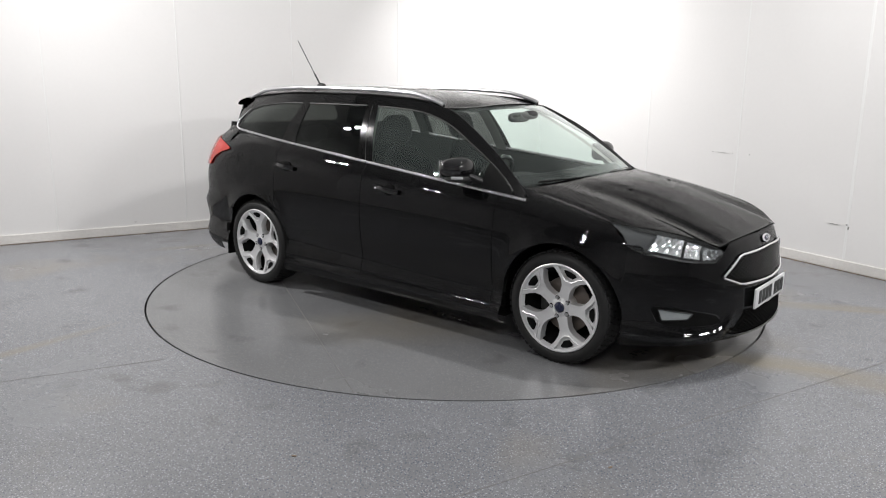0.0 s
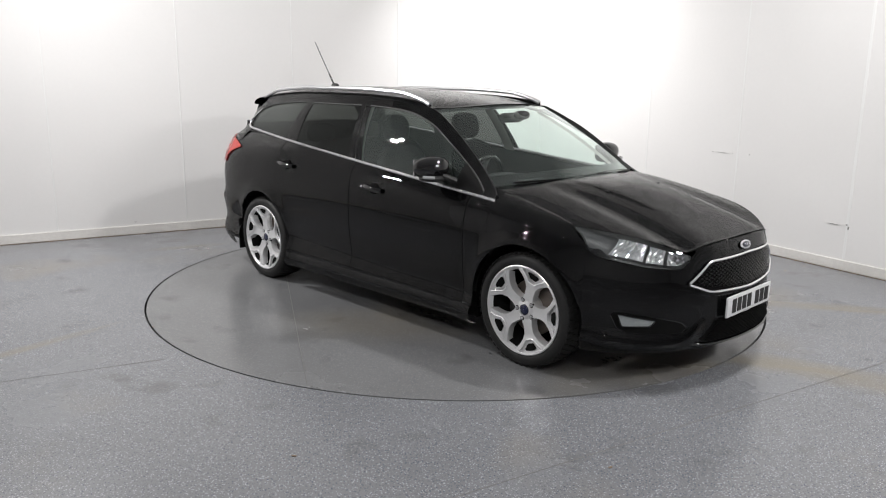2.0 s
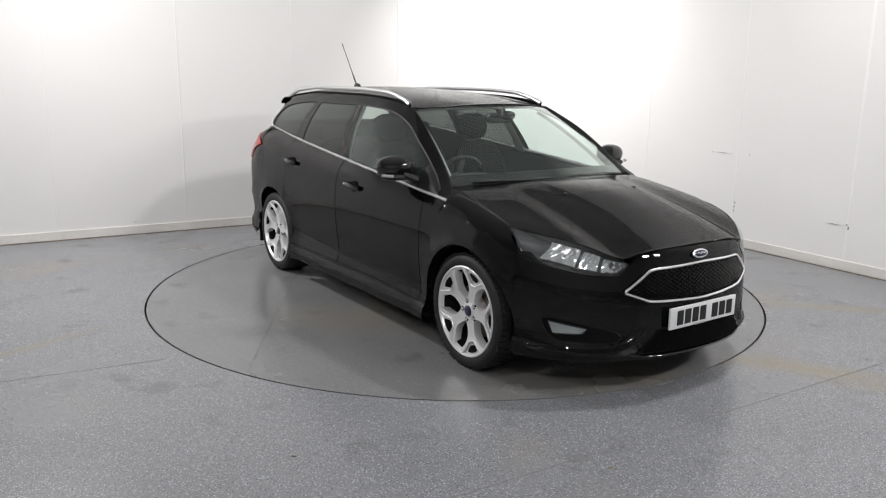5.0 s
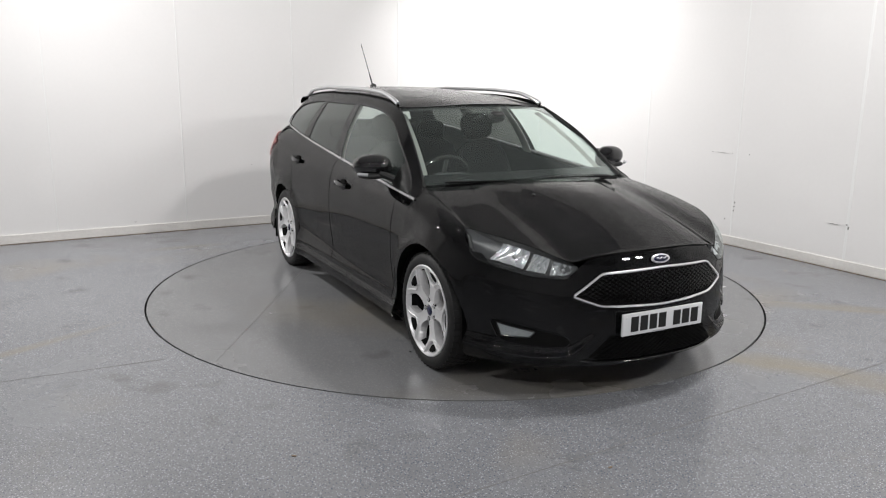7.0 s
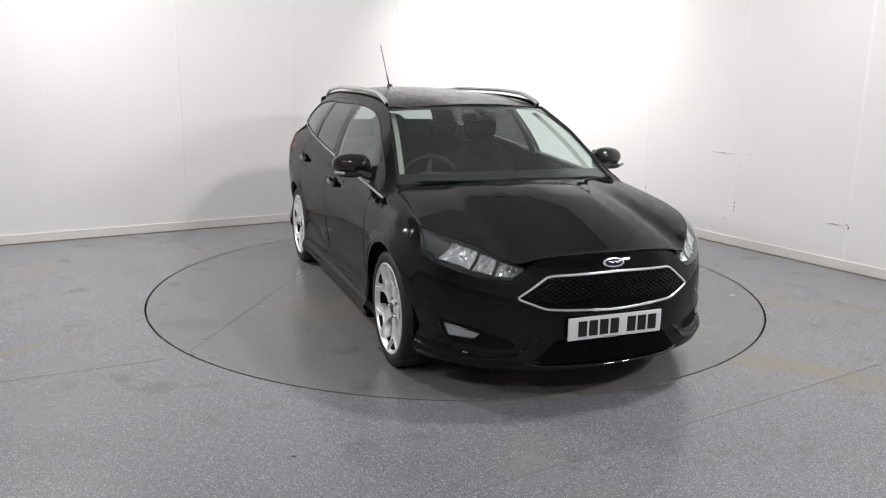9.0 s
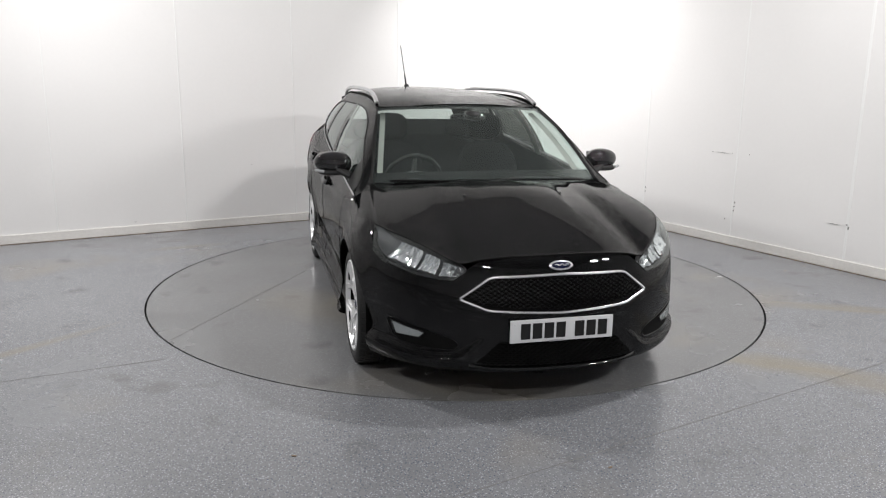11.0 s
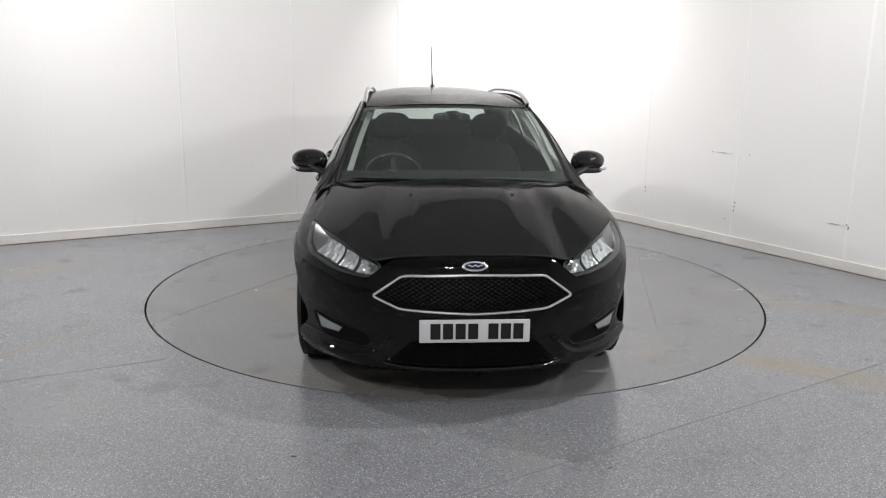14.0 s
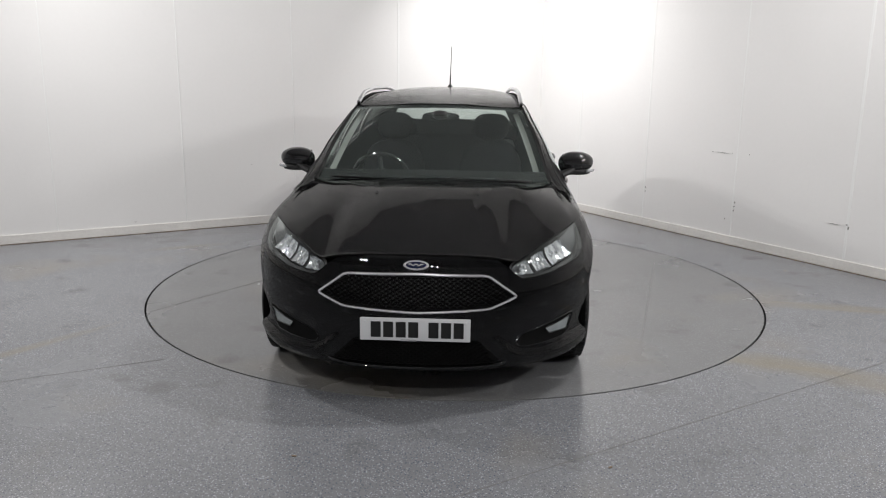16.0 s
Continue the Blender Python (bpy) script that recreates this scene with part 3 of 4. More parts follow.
def wheel(car, x, s):
    hub = new("wheel")
    tagged(hub, "silver five-spoke alloy wheel with low-profile tyre")
    hub.parent = car
    hub.matrix_basis = pose(x, s * 0.776, WHEEL_R, 0, 0, 0 if s < 0 else 180)
    # built with its outer face towards -y
    bm = lathe([(0.246, -0.098), (0.252, -0.108), (0.268, -0.116), (0.290, -0.116), (0.308, -0.106), (0.3135, -0.092), (0.3165, -0.07), (0.317, 0.0),
                (0.3165, 0.07), (0.3125, 0.095), (0.29, 0.112), (0.25, 0.11), (0.232, 0.10)], 96)
    part("tyre", bm, RUBBER, hub, "black low-profile tyre", angle=50)
    bm = bmesh.new()
    for k in range(56):
        for row, off, wide, rise in ((-0.088, 0.0, 0.030, 0.0025), (-0.050, 0.5, 0.032, 0.0), (-0.012, 0.0, 0.030, 0.0), (0.024, 0.5, 0.030, 0.0), (0.058, 0.0, 0.028, 0.0), (0.090, 0.5, 0.028, 0.003)):
            a = 2 * math.pi * (k + off) / 56
            r = 0.3186 - rise
            box((0.025, wide, 0.006), (r * math.cos(a), row, r * math.sin(a)), turn=(0, -math.degrees(a) + 90, 14 if row > 0 else -14), bm=bm)
    part("tread", bm, RUBBER, hub, smooth=False, kind="stuff")
    bm = lathe([(0.252, -0.104), (0.2525, -0.112), (0.247, -0.1155), (0.241, -0.113), (0.236, -0.105), (0.231, -0.095), (0.228, -0.088)], 96)
    rim = part("rim", bm, ALLOY, hub, "polished silver rim")
    spin = radians(72 if x > 0 else 92)
    for k in range(5):
        a = spin + 2 * math.pi * k / 5

        def put(r, w, y):
            r, w = r * 1.055, w * 1.055
            return Vector((r * math.cos(a) - w * math.sin(a), y, r * math.sin(a) + w * math.cos(a)))
        # a broad flat stem that forks into two arms towards the rim
        half = [(0.040, 0.036), (0.085, 0.0275), (0.122, 0.029), (0.150, 0.043), (0.176, 0.070), (0.197, 0.103), (0.206, 0.093), (0.2115, 0.079), (0.190, 0.050), (0.158, 0.021)]
        line = half + [(r, -w) for r, w in half[::-1]]
        bm = bmesh.new()

        def face(r):
            return curve(r, [(0.04, -0.084), (0.09, -0.088), (0.16, -0.097), (0.205, -0.107), (0.228, -0.110)])
        top = [bm.verts.new(put(r, w, face(r))) for r, w in line]
        low = [bm.verts.new(put(r + 0.002 * (1 if 0.16 < r < 0.21 and abs(w) < 0.035 else 0), w * 1.10, face(r) + 0.045)) for r, w in line]
        mid = [bm.verts.new(put(r, w * 1.03, face(r) + 0.005)) for r, w in line]
        m = len(line)
        for k2 in range(m):
            j2 = (k2 + 1) % m
            bm.faces.new((top[k2], top[j2], mid[j2], mid[k2]))
            bm.faces.new((mid[k2], mid[j2], low[j2], low[k2]))
        # inner face, a little sunk along the middle of the stem
        spine = [bm.verts.new(put(r, 0.0, face(r) + 0.005)) for r in (0.040, 0.085, 0.125, 0.150)]
        h = len(half)
        for sgn, rim_v in ((0, top[:h]), (1, top[::-1][:h])):
            for k2 in range(3):
                bm.faces.new((rim_v[k2], rim_v[k2 + 1], spine[k2 + 1], spine[k2]))
            bm.faces.new((rim_v[3], rim_v[4], rim_v[9], spine[3]))
            bm.faces.new((rim_v[4], rim_v[5], rim_v[8], rim_v[9]))
            bm.faces.new((rim_v[5], rim_v[6], rim_v[7], rim_v[8]))
        bm.faces.new((top[9], top[10], spine[3]))
        part("spoke", bm, ALLOY, hub, angle=30)
        # the raised bracket round the fork's pocket
        bracket = [(0.2115, 0.081), (0.190, 0.053), (0.1585, 0.023), (0.1555, 0.0), (0.1585, -0.023), (0.190, -0.053), (0.2115, -0.081)]
        part("fork_ridge", tube([put(r, w, face(r) - 0.0015) for r, w in bracket], 0.0048, 6), ALLOY, hub)
        # the sunk floor of the pocket, with its opening's shade as a black plate
        floor_ = [(0.156, 0.022, 0.016), (0.200, 0.062, 0.012), (0.222, 0.074, 0.006), (0.234, 0.0, 0.006), (0.222, -0.074, 0.006), (0.200, -0.062, 0.012), (0.156, -0.022, 0.016)]
        bm = bmesh.new()
        bm.faces.new([bm.verts.new(put(r, w, face(r) + d)) for r, w, d in floor_])
        part("spoke_pocket", bm, ALLOY, hub, thick=0.004)
        bm = bmesh.new()
        hole = [(0.178, 0.018), (0.204, 0.040), (0.212, 0.030), (0.216, 0.0), (0.212, -0.030), (0.204, -0.040), (0.178, -0.018)]
        bm.faces.new([bm.verts.new(put(r, w, face(r) + mixed(0.014, 0.004, (r - 0.156) / 0.07) - 0.002)) for r, w in hole])
        part("opening_shade", bm, UNDER, hub, thick=0.001)
        an = a + math.pi / 5
        bm = lathe([(0.001, -0.0925), (0.006, -0.0925), (0.0085, -0.089), (0.0095, -0.070)], 12)
        bmesh.ops.translate(bm, vec=(0.056 * math.cos(an), 0, 0.056 * math.sin(an)), verts=bm.verts)
        part("wheel_nut", bm, SATIN, hub)
        # a black disc round the nut gives the shade of its well
        bm = lathe([(0.001, -0.0845), (0.013, -0.0845), (0.0145, -0.080), (0.0145, -0.06)], 16)
        bmesh.ops.translate(bm, vec=(0.056 * math.cos(an), 0, 0.056 * math.sin(an)), verts=bm.verts)
        part("nut_well_shade", bm, UNDER, hub)
    bm = lathe([(0.032, -0.089), (0.036, -0.087), (0.052, -0.082), (0.074, -0.074), (0.078, -0.05), (0.07, 0.0)], 40)
    part("hub", bm, ALLOY, hub)
    bm = lathe([(0.001, -0.0945), (0.016, -0.094), (0.026, -0.0915), (0.030, -0.087)], 32)
    part("centre_cap", bm, BLUE, hub, "blue enamel centre cap")
    bm = lathe([(0.05, -0.012), (0.155, -0.012), (0.158, -0.004), (0.155, 0.012), (0.05, 0.012)], 64)
    part("brake_disc", bm, DISC, hub)
    bm = box((0.07, 0.07, 0.15), (0.125 if x < 0 else -0.125, 0.005, 0.02), 0.015)
    part("brake_caliper", bm, PLASTIC, hub)
    bm = lathe([(0.03, 0.05), (0.20, 0.055), (0.203, 0.03), (0.212, -0.04), (0.229, -0.089)], 48)
    part("wheel_barrel", bm, UNDER, hub)
    return hub


def hexmesh(fn, width, height, inside, cell, bar=0.18):
    """A honeycomb of raised walls over a field, laid on the nose by fn(y, z, out)."""
    bm = bmesh.new()
    row = 0
    z = -height / 2
    while z < height / 2 + cell:
        y = -width / 2 + (0.5 * cell * 2.0 if row % 2 else 0)
        while y < width / 2 + cell:
            if inside(y, z):
                ring, deep, hole = [], [], []
                for k in range(6):
                    a = math.pi / 3 * k
                    ry, rz = math.cos(a) * cell * 1.24, math.sin(a) * cell * 0.60
                    ring.append(bm.verts.new(fn(y + ry, z + rz, 0.0)))
                    hole.append(bm.verts.new(fn(y + ry * (1 - bar), z + rz * (1 - bar * 1.4), 0.0)))
                    deep.append(bm.verts.new(fn(y + ry * (1 - bar), z + rz * (1 - bar * 1.4), -0.012)))
                for k in range(6):
                    j = (k + 1) % 6
                    bm.faces.new((ring[k], ring[j], hole[j], hole[k]))
                    bm.faces.new((hole[k], hole[j], deep[j], deep[k]))
            y += cell * 2.0
        z += cell * 0.62
        row += 1
    return bm


def smooth_loop(points, rounds=2):
    """Rounds a closed outline by cutting its corners."""
    for _ in range(rounds):
        out = []
        for a, b in zip(points, points[1:] + points[:1]):
            out += [tuple(mixed(p, q, 0.2) for p, q in zip(a, b)), tuple(mixed(p, q, 0.8) for p, q in zip(a, b))]
        points = out
    return points


def fan(outline, fn, rings=4, bm=None):
    """Fills an outline (y, z) with a sheet laid on by fn(y, z)."""
    bm = bm or bmesh.new()
    cy = sum(p[0] for p in outline) / len(outline)
    cz = sum(p[1] for p in outline) / len(outline)
    prev = None
    for k in range(rings, 0, -1):
        ring = [bm.verts.new(fn(mixed(cy, y, k / rings), mixed(cz, z, k / rings))) for y, z in outline]
        if prev:
            for i in range(len(ring)):
                j = (i + 1) % len(ring)
                bm.faces.new((prev[i], prev[j], ring[j], ring[i]))
        prev = ring
    c = bm.verts.new(fn(cy, cz))
    for i in range(len(prev)):
        bm.faces.new((prev[i], prev[(i + 1) % len(prev)], c))
    return bm


def lamp_low(x):
    """The headlamp's lower edge."""
    return curve(x, [(1.574, 0.818), (1.62, 0.768), (1.68, 0.723), (1.756, 0.681), (1.878, 0.652), (1.961, 0.633), (2.047, 0.622)])


def bumper_top(y):
    return curve(y, [(0.0, 0.738), (0.30, 0.735), (0.38, 0.722), (0.43, 0.694), (0.47, 0.652), (0.515, 0.622), (0.628, 0.632), (0.706, 0.651), (0.785, 0.681), (0.815, 0.722)])


def hood_edge(x):
    """The hood's side edge at a given x: (y, z)."""
    u = min(max((x - 0.93) / (1.574 - 0.93), 0), 1)
    p = hood_point(u, 1.0)
    return p.y, p.z


def front_bumper(car):
    def at(u, v):
        a = abs(2 * u - 1)
        sgn = -1 if u < 0.5 else 1
        a = 1 - a
        y65 = nose_point(a, 0.60, 0, 1.6885).y
        z1 = bumper_top(y65)
        z0 = 0.188 - 0.006 * (1 - a)
        z = mixed(z0, z1, v)
        p = nose_point(a, z, 0, 1.6885)
        # the step above the chin and the hollow of the lower intake
        if z < 0.25:
            k = (0.25 - z) / 0.1
            p -= Vector((0.015, 0, 0)) * k * a
        # the raised wing that runs under the fog lamp and up beside the intake
        line = curve(p.y, [(0.36, 0.352), (0.41, 0.315), (0.46, 0.268), (0.52, 0.244), (0.62, 0.236), (0.75, 0.246), (0.86, 0.262)])
        rise = min(max((p.y - 0.36) / 0.06, 0), 1)
        d = Vector((0.75, 0.66 * rise, 0)) * 0.016 * rise
        p += d * (math.exp(-((z - line) / 0.017) ** 2) if z > line else max(1 - (line - z) / 0.06, -0.4))
        return (p.x, sgn * p.y, p.z)
    bumper = part("front_bumper", grid(120, 84, at), PAINT, car, "gloss black front bumper with a deep chin", thick=0.004)

    def on(y, z, out=0.0):
        p = nose_at_y(abs(y), z, out)
        return Vector((p.x, math.copysign(p.y, y), z))
    # grille: honeycomb in a six-cornered chrome frame
    outline = [(0.475, 0.546), (0.335, 0.652), (0.0, 0.663), (-0.335, 0.652), (-0.475, 0.546), (-0.345, 0.496), (0.0, 0.482), (0.345, 0.496)]
    dense = []
    for p, q in zip(outline, outline[1:] + outline[:1]):
        dense += [tuple(mixed(s, t, k) for s, t in zip(p, q)) for k in (0.0, 0.3, 0.7)]
    loop = smooth_loop(dense, 3)
    grille = part("grille", fan([(y * 0.99, mixed(0.57, z, 0.98)) for y, z in loop], lambda y, z: on(y, z, 0.003), 5), UNDER, car, "black honeycomb grille in a chrome frame")

    def inside(y, z, zc=0.572):
        z += zc
        y = abs(y)
        if y > 0.44:
            return False
        top = 0.658 if y < 0.33 else mixed(0.652, 0.546, (y - 0.335) / 0.14)
        low = 0.486 + 0.03 * (y / 0.34) ** 2 if y < 0.345 else mixed(0.50, 0.546, (y - 0.345) / 0.13)
        return low + 0.010 < z < top - 0.010
    part("honeycomb", hexmesh(lambda y, z, out: on(y, z + 0.572, 0.010 + out), 0.9, 0.17, inside, 0.0165, 0.10), GLOSS, grille, smooth=False)
    part("chrome_frame", tube([on(y, z, 0.012) for y, z in loop], 0.0058, 8, closed=True, flat=1.15), CHROME, grille, "bright chrome frame")
    # lower intake
    low = [(0.40, 0.240), (0.30, 0.338), (0.0, 0.345), (-0.30, 0.338), (-0.40, 0.240), (0.0, 0.230)]
    dense = []
    for p, q in zip(low, low[1:] + low[:1]):
        dense += [tuple(mixed(s, t, k / 8) for s, t in zip(p, q)) for k in range(8)]
    intake = part("lower_intake", fan(dense, lambda y, z: on(y, z, 0.001), 5), UNDER, bumper, "matt black lower intake")
    part("honeycomb", hexmesh(lambda y, z, out: on(y, z + 0.285, 0.012 + out), 0.76, 0.11,
                              lambda y, z: abs(y) < 0.375 - (z + 0.05) * 0.9 and -0.052 < z < 0.052, 0.0165), UNDER, bumper, smooth=False)
    # chin spoiler
    def lip(u, v):
        y = mixed(-0.45, 0.45, u)
        end = abs(2 * u - 1)
        p = on(y, 0.2)
        ring = 2 * math.pi * v
        wide = 0.027 * (1 - end ** 8)
        return (p.x - 0.004 + wide * math.cos(ring), y, 0.214 + 0.010 * end ** 6 + 0.009 * math.sin(ring))
    part("chin_spoiler", grid(60, 16, lip), PAINT, car, "gloss black chin spoiler")
    # fog lamps in their pockets
    for s in (-1, 1):
        pocket = [(0.785, 0.412), (0.70, 0.396), (0.60, 0.373), (0.50, 0.346), (0.478, 0.318), (0.50, 0.290), (0.62, 0.290), (0.745, 0.298)]
        ring = smooth_loop(pocket, 1)
        part("fog_lamp_pocket", fan(ring, lambda y, z: (lambda p: (p.x, s * p.y, p.z))(nose_at_y(y, z, 0.0015)), 4), UNDER, bumper, "black fog lamp surround")
        part("pocket_edge", tube([(lambda p: (p.x, s * p.y, p.z))(nose_at_y(y, z, 0.001)) for y, z in ring], 0.003, 6, closed=True), PAINT, bumper)
        lens = smooth_loop([(0.757, 0.395), (0.752, 0.394), (0.69, 0.379), (0.626, 0.366), (0.621, 0.362), (0.640, 0.336), (0.645, 0.333), (0.69, 0.331), (0.733, 0.329), (0.739, 0.332)], 1)
        laid = lambda y, z, out: (lambda p: (p.x, s * p.y, p.z))(nose_at_y(y, z, out))
        fog = part("fog_lamp", fan(lens, lambda y, z: laid(y, z, 0.0035 - 0.001 * math.sin(150 * y)), 5), WHITELENS, car, "clear rectangular fog lamp")
        part("fog_lens", fan(lens, lambda y, z: laid(y, z, 0.010), 3), CLEARLAMP, fog).visible_shadow = False
        part("bezel", tube([laid(y, z, 0.007) for y, z in lens], 0.0035, 6, closed=True), GLOSS, fog)
    # badge
    p = on(0, 0.700, 0.006)
    lean = pose(p.x, 0, p.z, 0, -24, 0)
    def oval(r1, r2, dx):
        bm = lathe([(1.0, 0.0), (1.0, -0.35), (0.86, -0.75), (0.6, -0.95), (0.001, -1.0)], 40)
        for v in bm.verts:
            v.co = Vector((-v.co.y * dx, v.co.x * r1, v.co.z * r2))
        bmesh.ops.transform(bm, matrix=lean, verts=bm.verts)
        return bm
    badge = part("badge", oval(0.060, 0.024, 0.010), CHROME, car, "blue oval badge with a chrome rim")
    part("blue_field", oval(0.053, 0.0185, 0.013), BLUE, badge)
    bm = tube([(0.0145, mixed(-0.034, 0.034, k / 12), 0.004 * math.sin(k * 1.3)) for k in range(13)], 0.0032, 6)
    bmesh.ops.transform(bm, matrix=lean, verts=bm.verts)
    part("silver_stroke", bm, CHROME, badge)
    # number plate, its characters as plain bars
    plate = part("number_plate", box((0.012, 0.52, 0.111), (2.186, 0, 0.402), 0.004), PLATE, car, "white number plate with plain black bars")
    y = -0.205
    for k in range(7):
        if k == 4:
            y += 0.036
        part("bar", box((0.003, 0.047, 0.076), (2.193, y + 0.02, 0.402), 0.001, seg=1), BARS, plate, smooth=False)
        y += 0.059
    for yy in (-0.236, 0.236):
        bm = lathe([(0.001, -0.003), (0.007, -0.002), (0.008, 0.002)], 12)
        bmesh.ops.transform(bm, matrix=pose(2.193, yy, 0.438, 0, 0, 90), verts=bm.verts)
        part("screw_cap", bm, PLATE, plate)
    part("plate_strip", box((0.003, 0.075, 0.008), (2.1935, -0.03, 0.3505), 0.0), SATIN, plate, smooth=False)


def headlamp(car, s):
    """A clear lens on the wing's corner over a grey housing with two reflectors."""
    def skin(u, v, out):
        # u from the outer tip to the inner end, v from the lower to the upper edge
        low = [(side_y(1.576, 0.816), 0.816), (side_y(1.68, 0.7235), 0.7235), (side_y(1.756, 0.681), 0.681), (0.708, 0.651), (0.628, 0.632), (0.515, 0.624), (0.446, 0.668)]
        high = [(side_y(1.576, 0.8225), 0.8225), (0.742, 0.808), (0.693, 0.795), (0.632, 0.776), (0.565, 0.748), (0.496, 0.714), (0.440, 0.682)]
        f = u * (len(low) - 1)
        ky = [(i, p[0]) for i, p in enumerate(low)]
        kz = [(i, p[1]) for i, p in enumerate(low)]
        hy = [(i, p[0]) for i, p in enumerate(high)]
        hz = [(i, p[1]) for i, p in enumerate(high)]
        y = mixed(curve(f, ky), curve(f, hy), v)
        z = mixed(curve(f, kz), curve(f, hz), v)
        p = nose_at_y(y, z, out)
        return Vector((p.x, s * p.y, p.z))
    lamp = part("headlamp", grid(36, 10, lambda u, v: skin(u, v, -0.045 * math.sin(math.pi * min(max(u, 0), 1)) ** 0.5 - 0.004)), LAMPGREY, car,
                "swept-back headlamp with clear lens and two reflectors")
    part("lens", grid(36, 10, lambda u, v: skin(u, v, 0.003 + 0.006 * math.sin(math.pi * v) * math.sin(math.pi * u))), CLEARLAMP, lamp).visible_shadow = False
    part("upper_bezel", grid(30, 3, lambda u, v: skin(0.05 + 0.9 * u, 0.80 + 0.2 * v, -0.02 + 0.015 * v)), PLASTIC, lamp)
    part("lower_bezel", grid(30, 3, lambda u, v: skin(0.04 + 0.93 * u, 0.06 * v, -0.002 - 0.02 * v)), PLASTIC, lamp)
    for u0, u1, v0, v1 in ((0.35, 0.565, 0.16, 0.80), (0.59, 0.725, 0.16, 0.78), (0.75, 0.93, 0.14, 0.74)):
        def bowl(u, v, u0=u0, u1=u1, v0=v0, v1=v1):
            k = ((2 * u - 1) ** 2 + (2 * v - 1) ** 2) / 2
            return skin(mixed(u0, u1, u), mixed(v0, v1, v), -0.040 + 0.028 * k + 0.0045 * math.sin(19 * u) * math.sin(1 + 6 * v))
        part("reflector", grid(28, 12, bowl), REFLECT, lamp, "bright faceted reflector")
        c = skin((u0 + u1) / 2, (v0 + v1) / 2, -0.022)
        part("bulb_shield", blob(c, (0.009, 0.009, 0.009), 2, 12, 8), REFLECT, lamp)
    # the rubber shut line round the lamp
    ring = [skin(k / 24, 0, 0.0) for k in range(25)] + [skin(1 - k / 24, 1, 0.0) for k in range(1, 24)]
    part("seal", tube(ring, 0.0028, 5, closed=True), UNDER, lamp)


def fenders(car, s):
    def high(x):
        return 0.884 - 0.118 * (x - 1.06) if x > 1.06 else belt(x) - 0.002
    xs = [mixed(0.878, 1.6875, i / 44) for i in range(45)]
    xs += [AXLE + ARCH_R * 0.99999 * math.cos(math.pi * k / 40) for k in range(41)]
    xs += [AXLE + sg * (ARCH_R + 0.0006) for sg in (-1, 1)]
    xs = sorted(x for x in xs if 0.877 < x < 1.6876)

    def at(u, v):
        x = xs[round(u * (len(xs) - 1))]
        if x < 1.06:
            z = mixed(low_edge(x), high(x), v)
            return (x, s * side_y(x, z), z)
        if x > 1.574:
            z = mixed(low_edge(x), lamp_low(x) + 0.014, v)
            return (x, s * side_y(x, z), z)
        k = 0.72
        zs = min(high(x), hood_edge(x)[1]) - 0.02
        if v <= k:
            z = mixed(low_edge(x), zs, v / k)
            return (x, s * side_y(x, z), z)
        w = (v - k) / (1 - k)
        yh, zh = hood_edge(x)
        ys = side_y(x, zs)
        dy = (side_y(x, zs) - side_y(x, zs - 0.03)) / 0.03
        cy, cz = ys + dy * max(zh - zs, 0.01) * 0.7, zs + max(zh - zs, 0.01) * 0.85
        b0, b1, b2 = (1 - w) ** 2, 2 * w * (1 - w), w * w
        return (x, s * (b0 * ys + b1 * cy + b2 * yh), b0 * zs + b1 * cz + b2 * zh)
    part("front_wing", grid(len(xs) - 1, 25, at), PAINT, car, "gloss black front wing", thick=0.003)

    def corner(u, v):
        x = mixed(0.925, 1.064, u)
        yh, zh = hood_edge(x)
        return (x, s * mixed(edge_y(x), yh, v), mixed(edge_z(x), zh, v) + 0.004 * math.sin(math.pi * v))
    part("cowl_corner", grid(10, 5, corner), PAINT, car, thick=0.003)


def door(car, s, x0, x1, name, handle_x, handle_z):
    d = part("door", flank_panel(x0, x1, lambda x: belt(x) - 0.002, s, 40, 22), PAINT, car, name, thick=0.004)
    # handle: a cup, a grip and its lock cover
    y = s * side_y(handle_x, handle_z)
    # the hollow's shade is a matt black bulge on the uncut door
    cup = blob((handle_x, y, handle_z - 0.002), (0.047, 0.008, 0.043), 2.1, 24, 10)
    part("handle_cup_shade", cup, UNDER, d)
    pts = [(handle_x + 0.085 - 0.17 * k / 12, y + s * (0.010 + 0.020 * math.sin(math.pi * k / 12) ** 0.6), handle_z + 0.004 - 0.016 * (0.5 - k / 12)) for k in range(13)]
    part("handle", tube(pts, lambda k: 0.0135, 10, flat=1.25), PAINT, d, "gloss black pull handle")
    part("lock_cover", blob((handle_x - 0.09, y + s * 0.012, handle_z + 0.008), (0.02, 0.014, 0.014), 2.4, 14, 8), GLOSS, d)
    if handle_x > -0.5 and s < 0:
        part("lock", blob((handle_x - 0.098, y + s * 0.026, handle_z + 0.010), (0.009, 0.004, 0.009), 2, 12, 8), CHROME, d, "small bright key lock")
    # bonded shut line
    for xe in (x0, x1):
        zs = [mixed(low_edge(xe) + 0.002, belt(xe) - 0.01, k / 16) for k in range(17)]
        part("shut_line", tube([(xe, s * (side_y(xe, z) - 0.001), z) for z in zs], 0.0028, 5), UNDER, d)
    return d


def pillar_y(x, z):
    """The rear pillar: the glasshouse side, drawn in towards the tailgate at its foot."""
    k = min(max((z - belt(x)) / 0.2, 0), 1)
    s = max(-1.70 - x, 0) / 0.215
    return glass_y(x, z) - 0.115 * s * s * (1 - 0.45 * k)


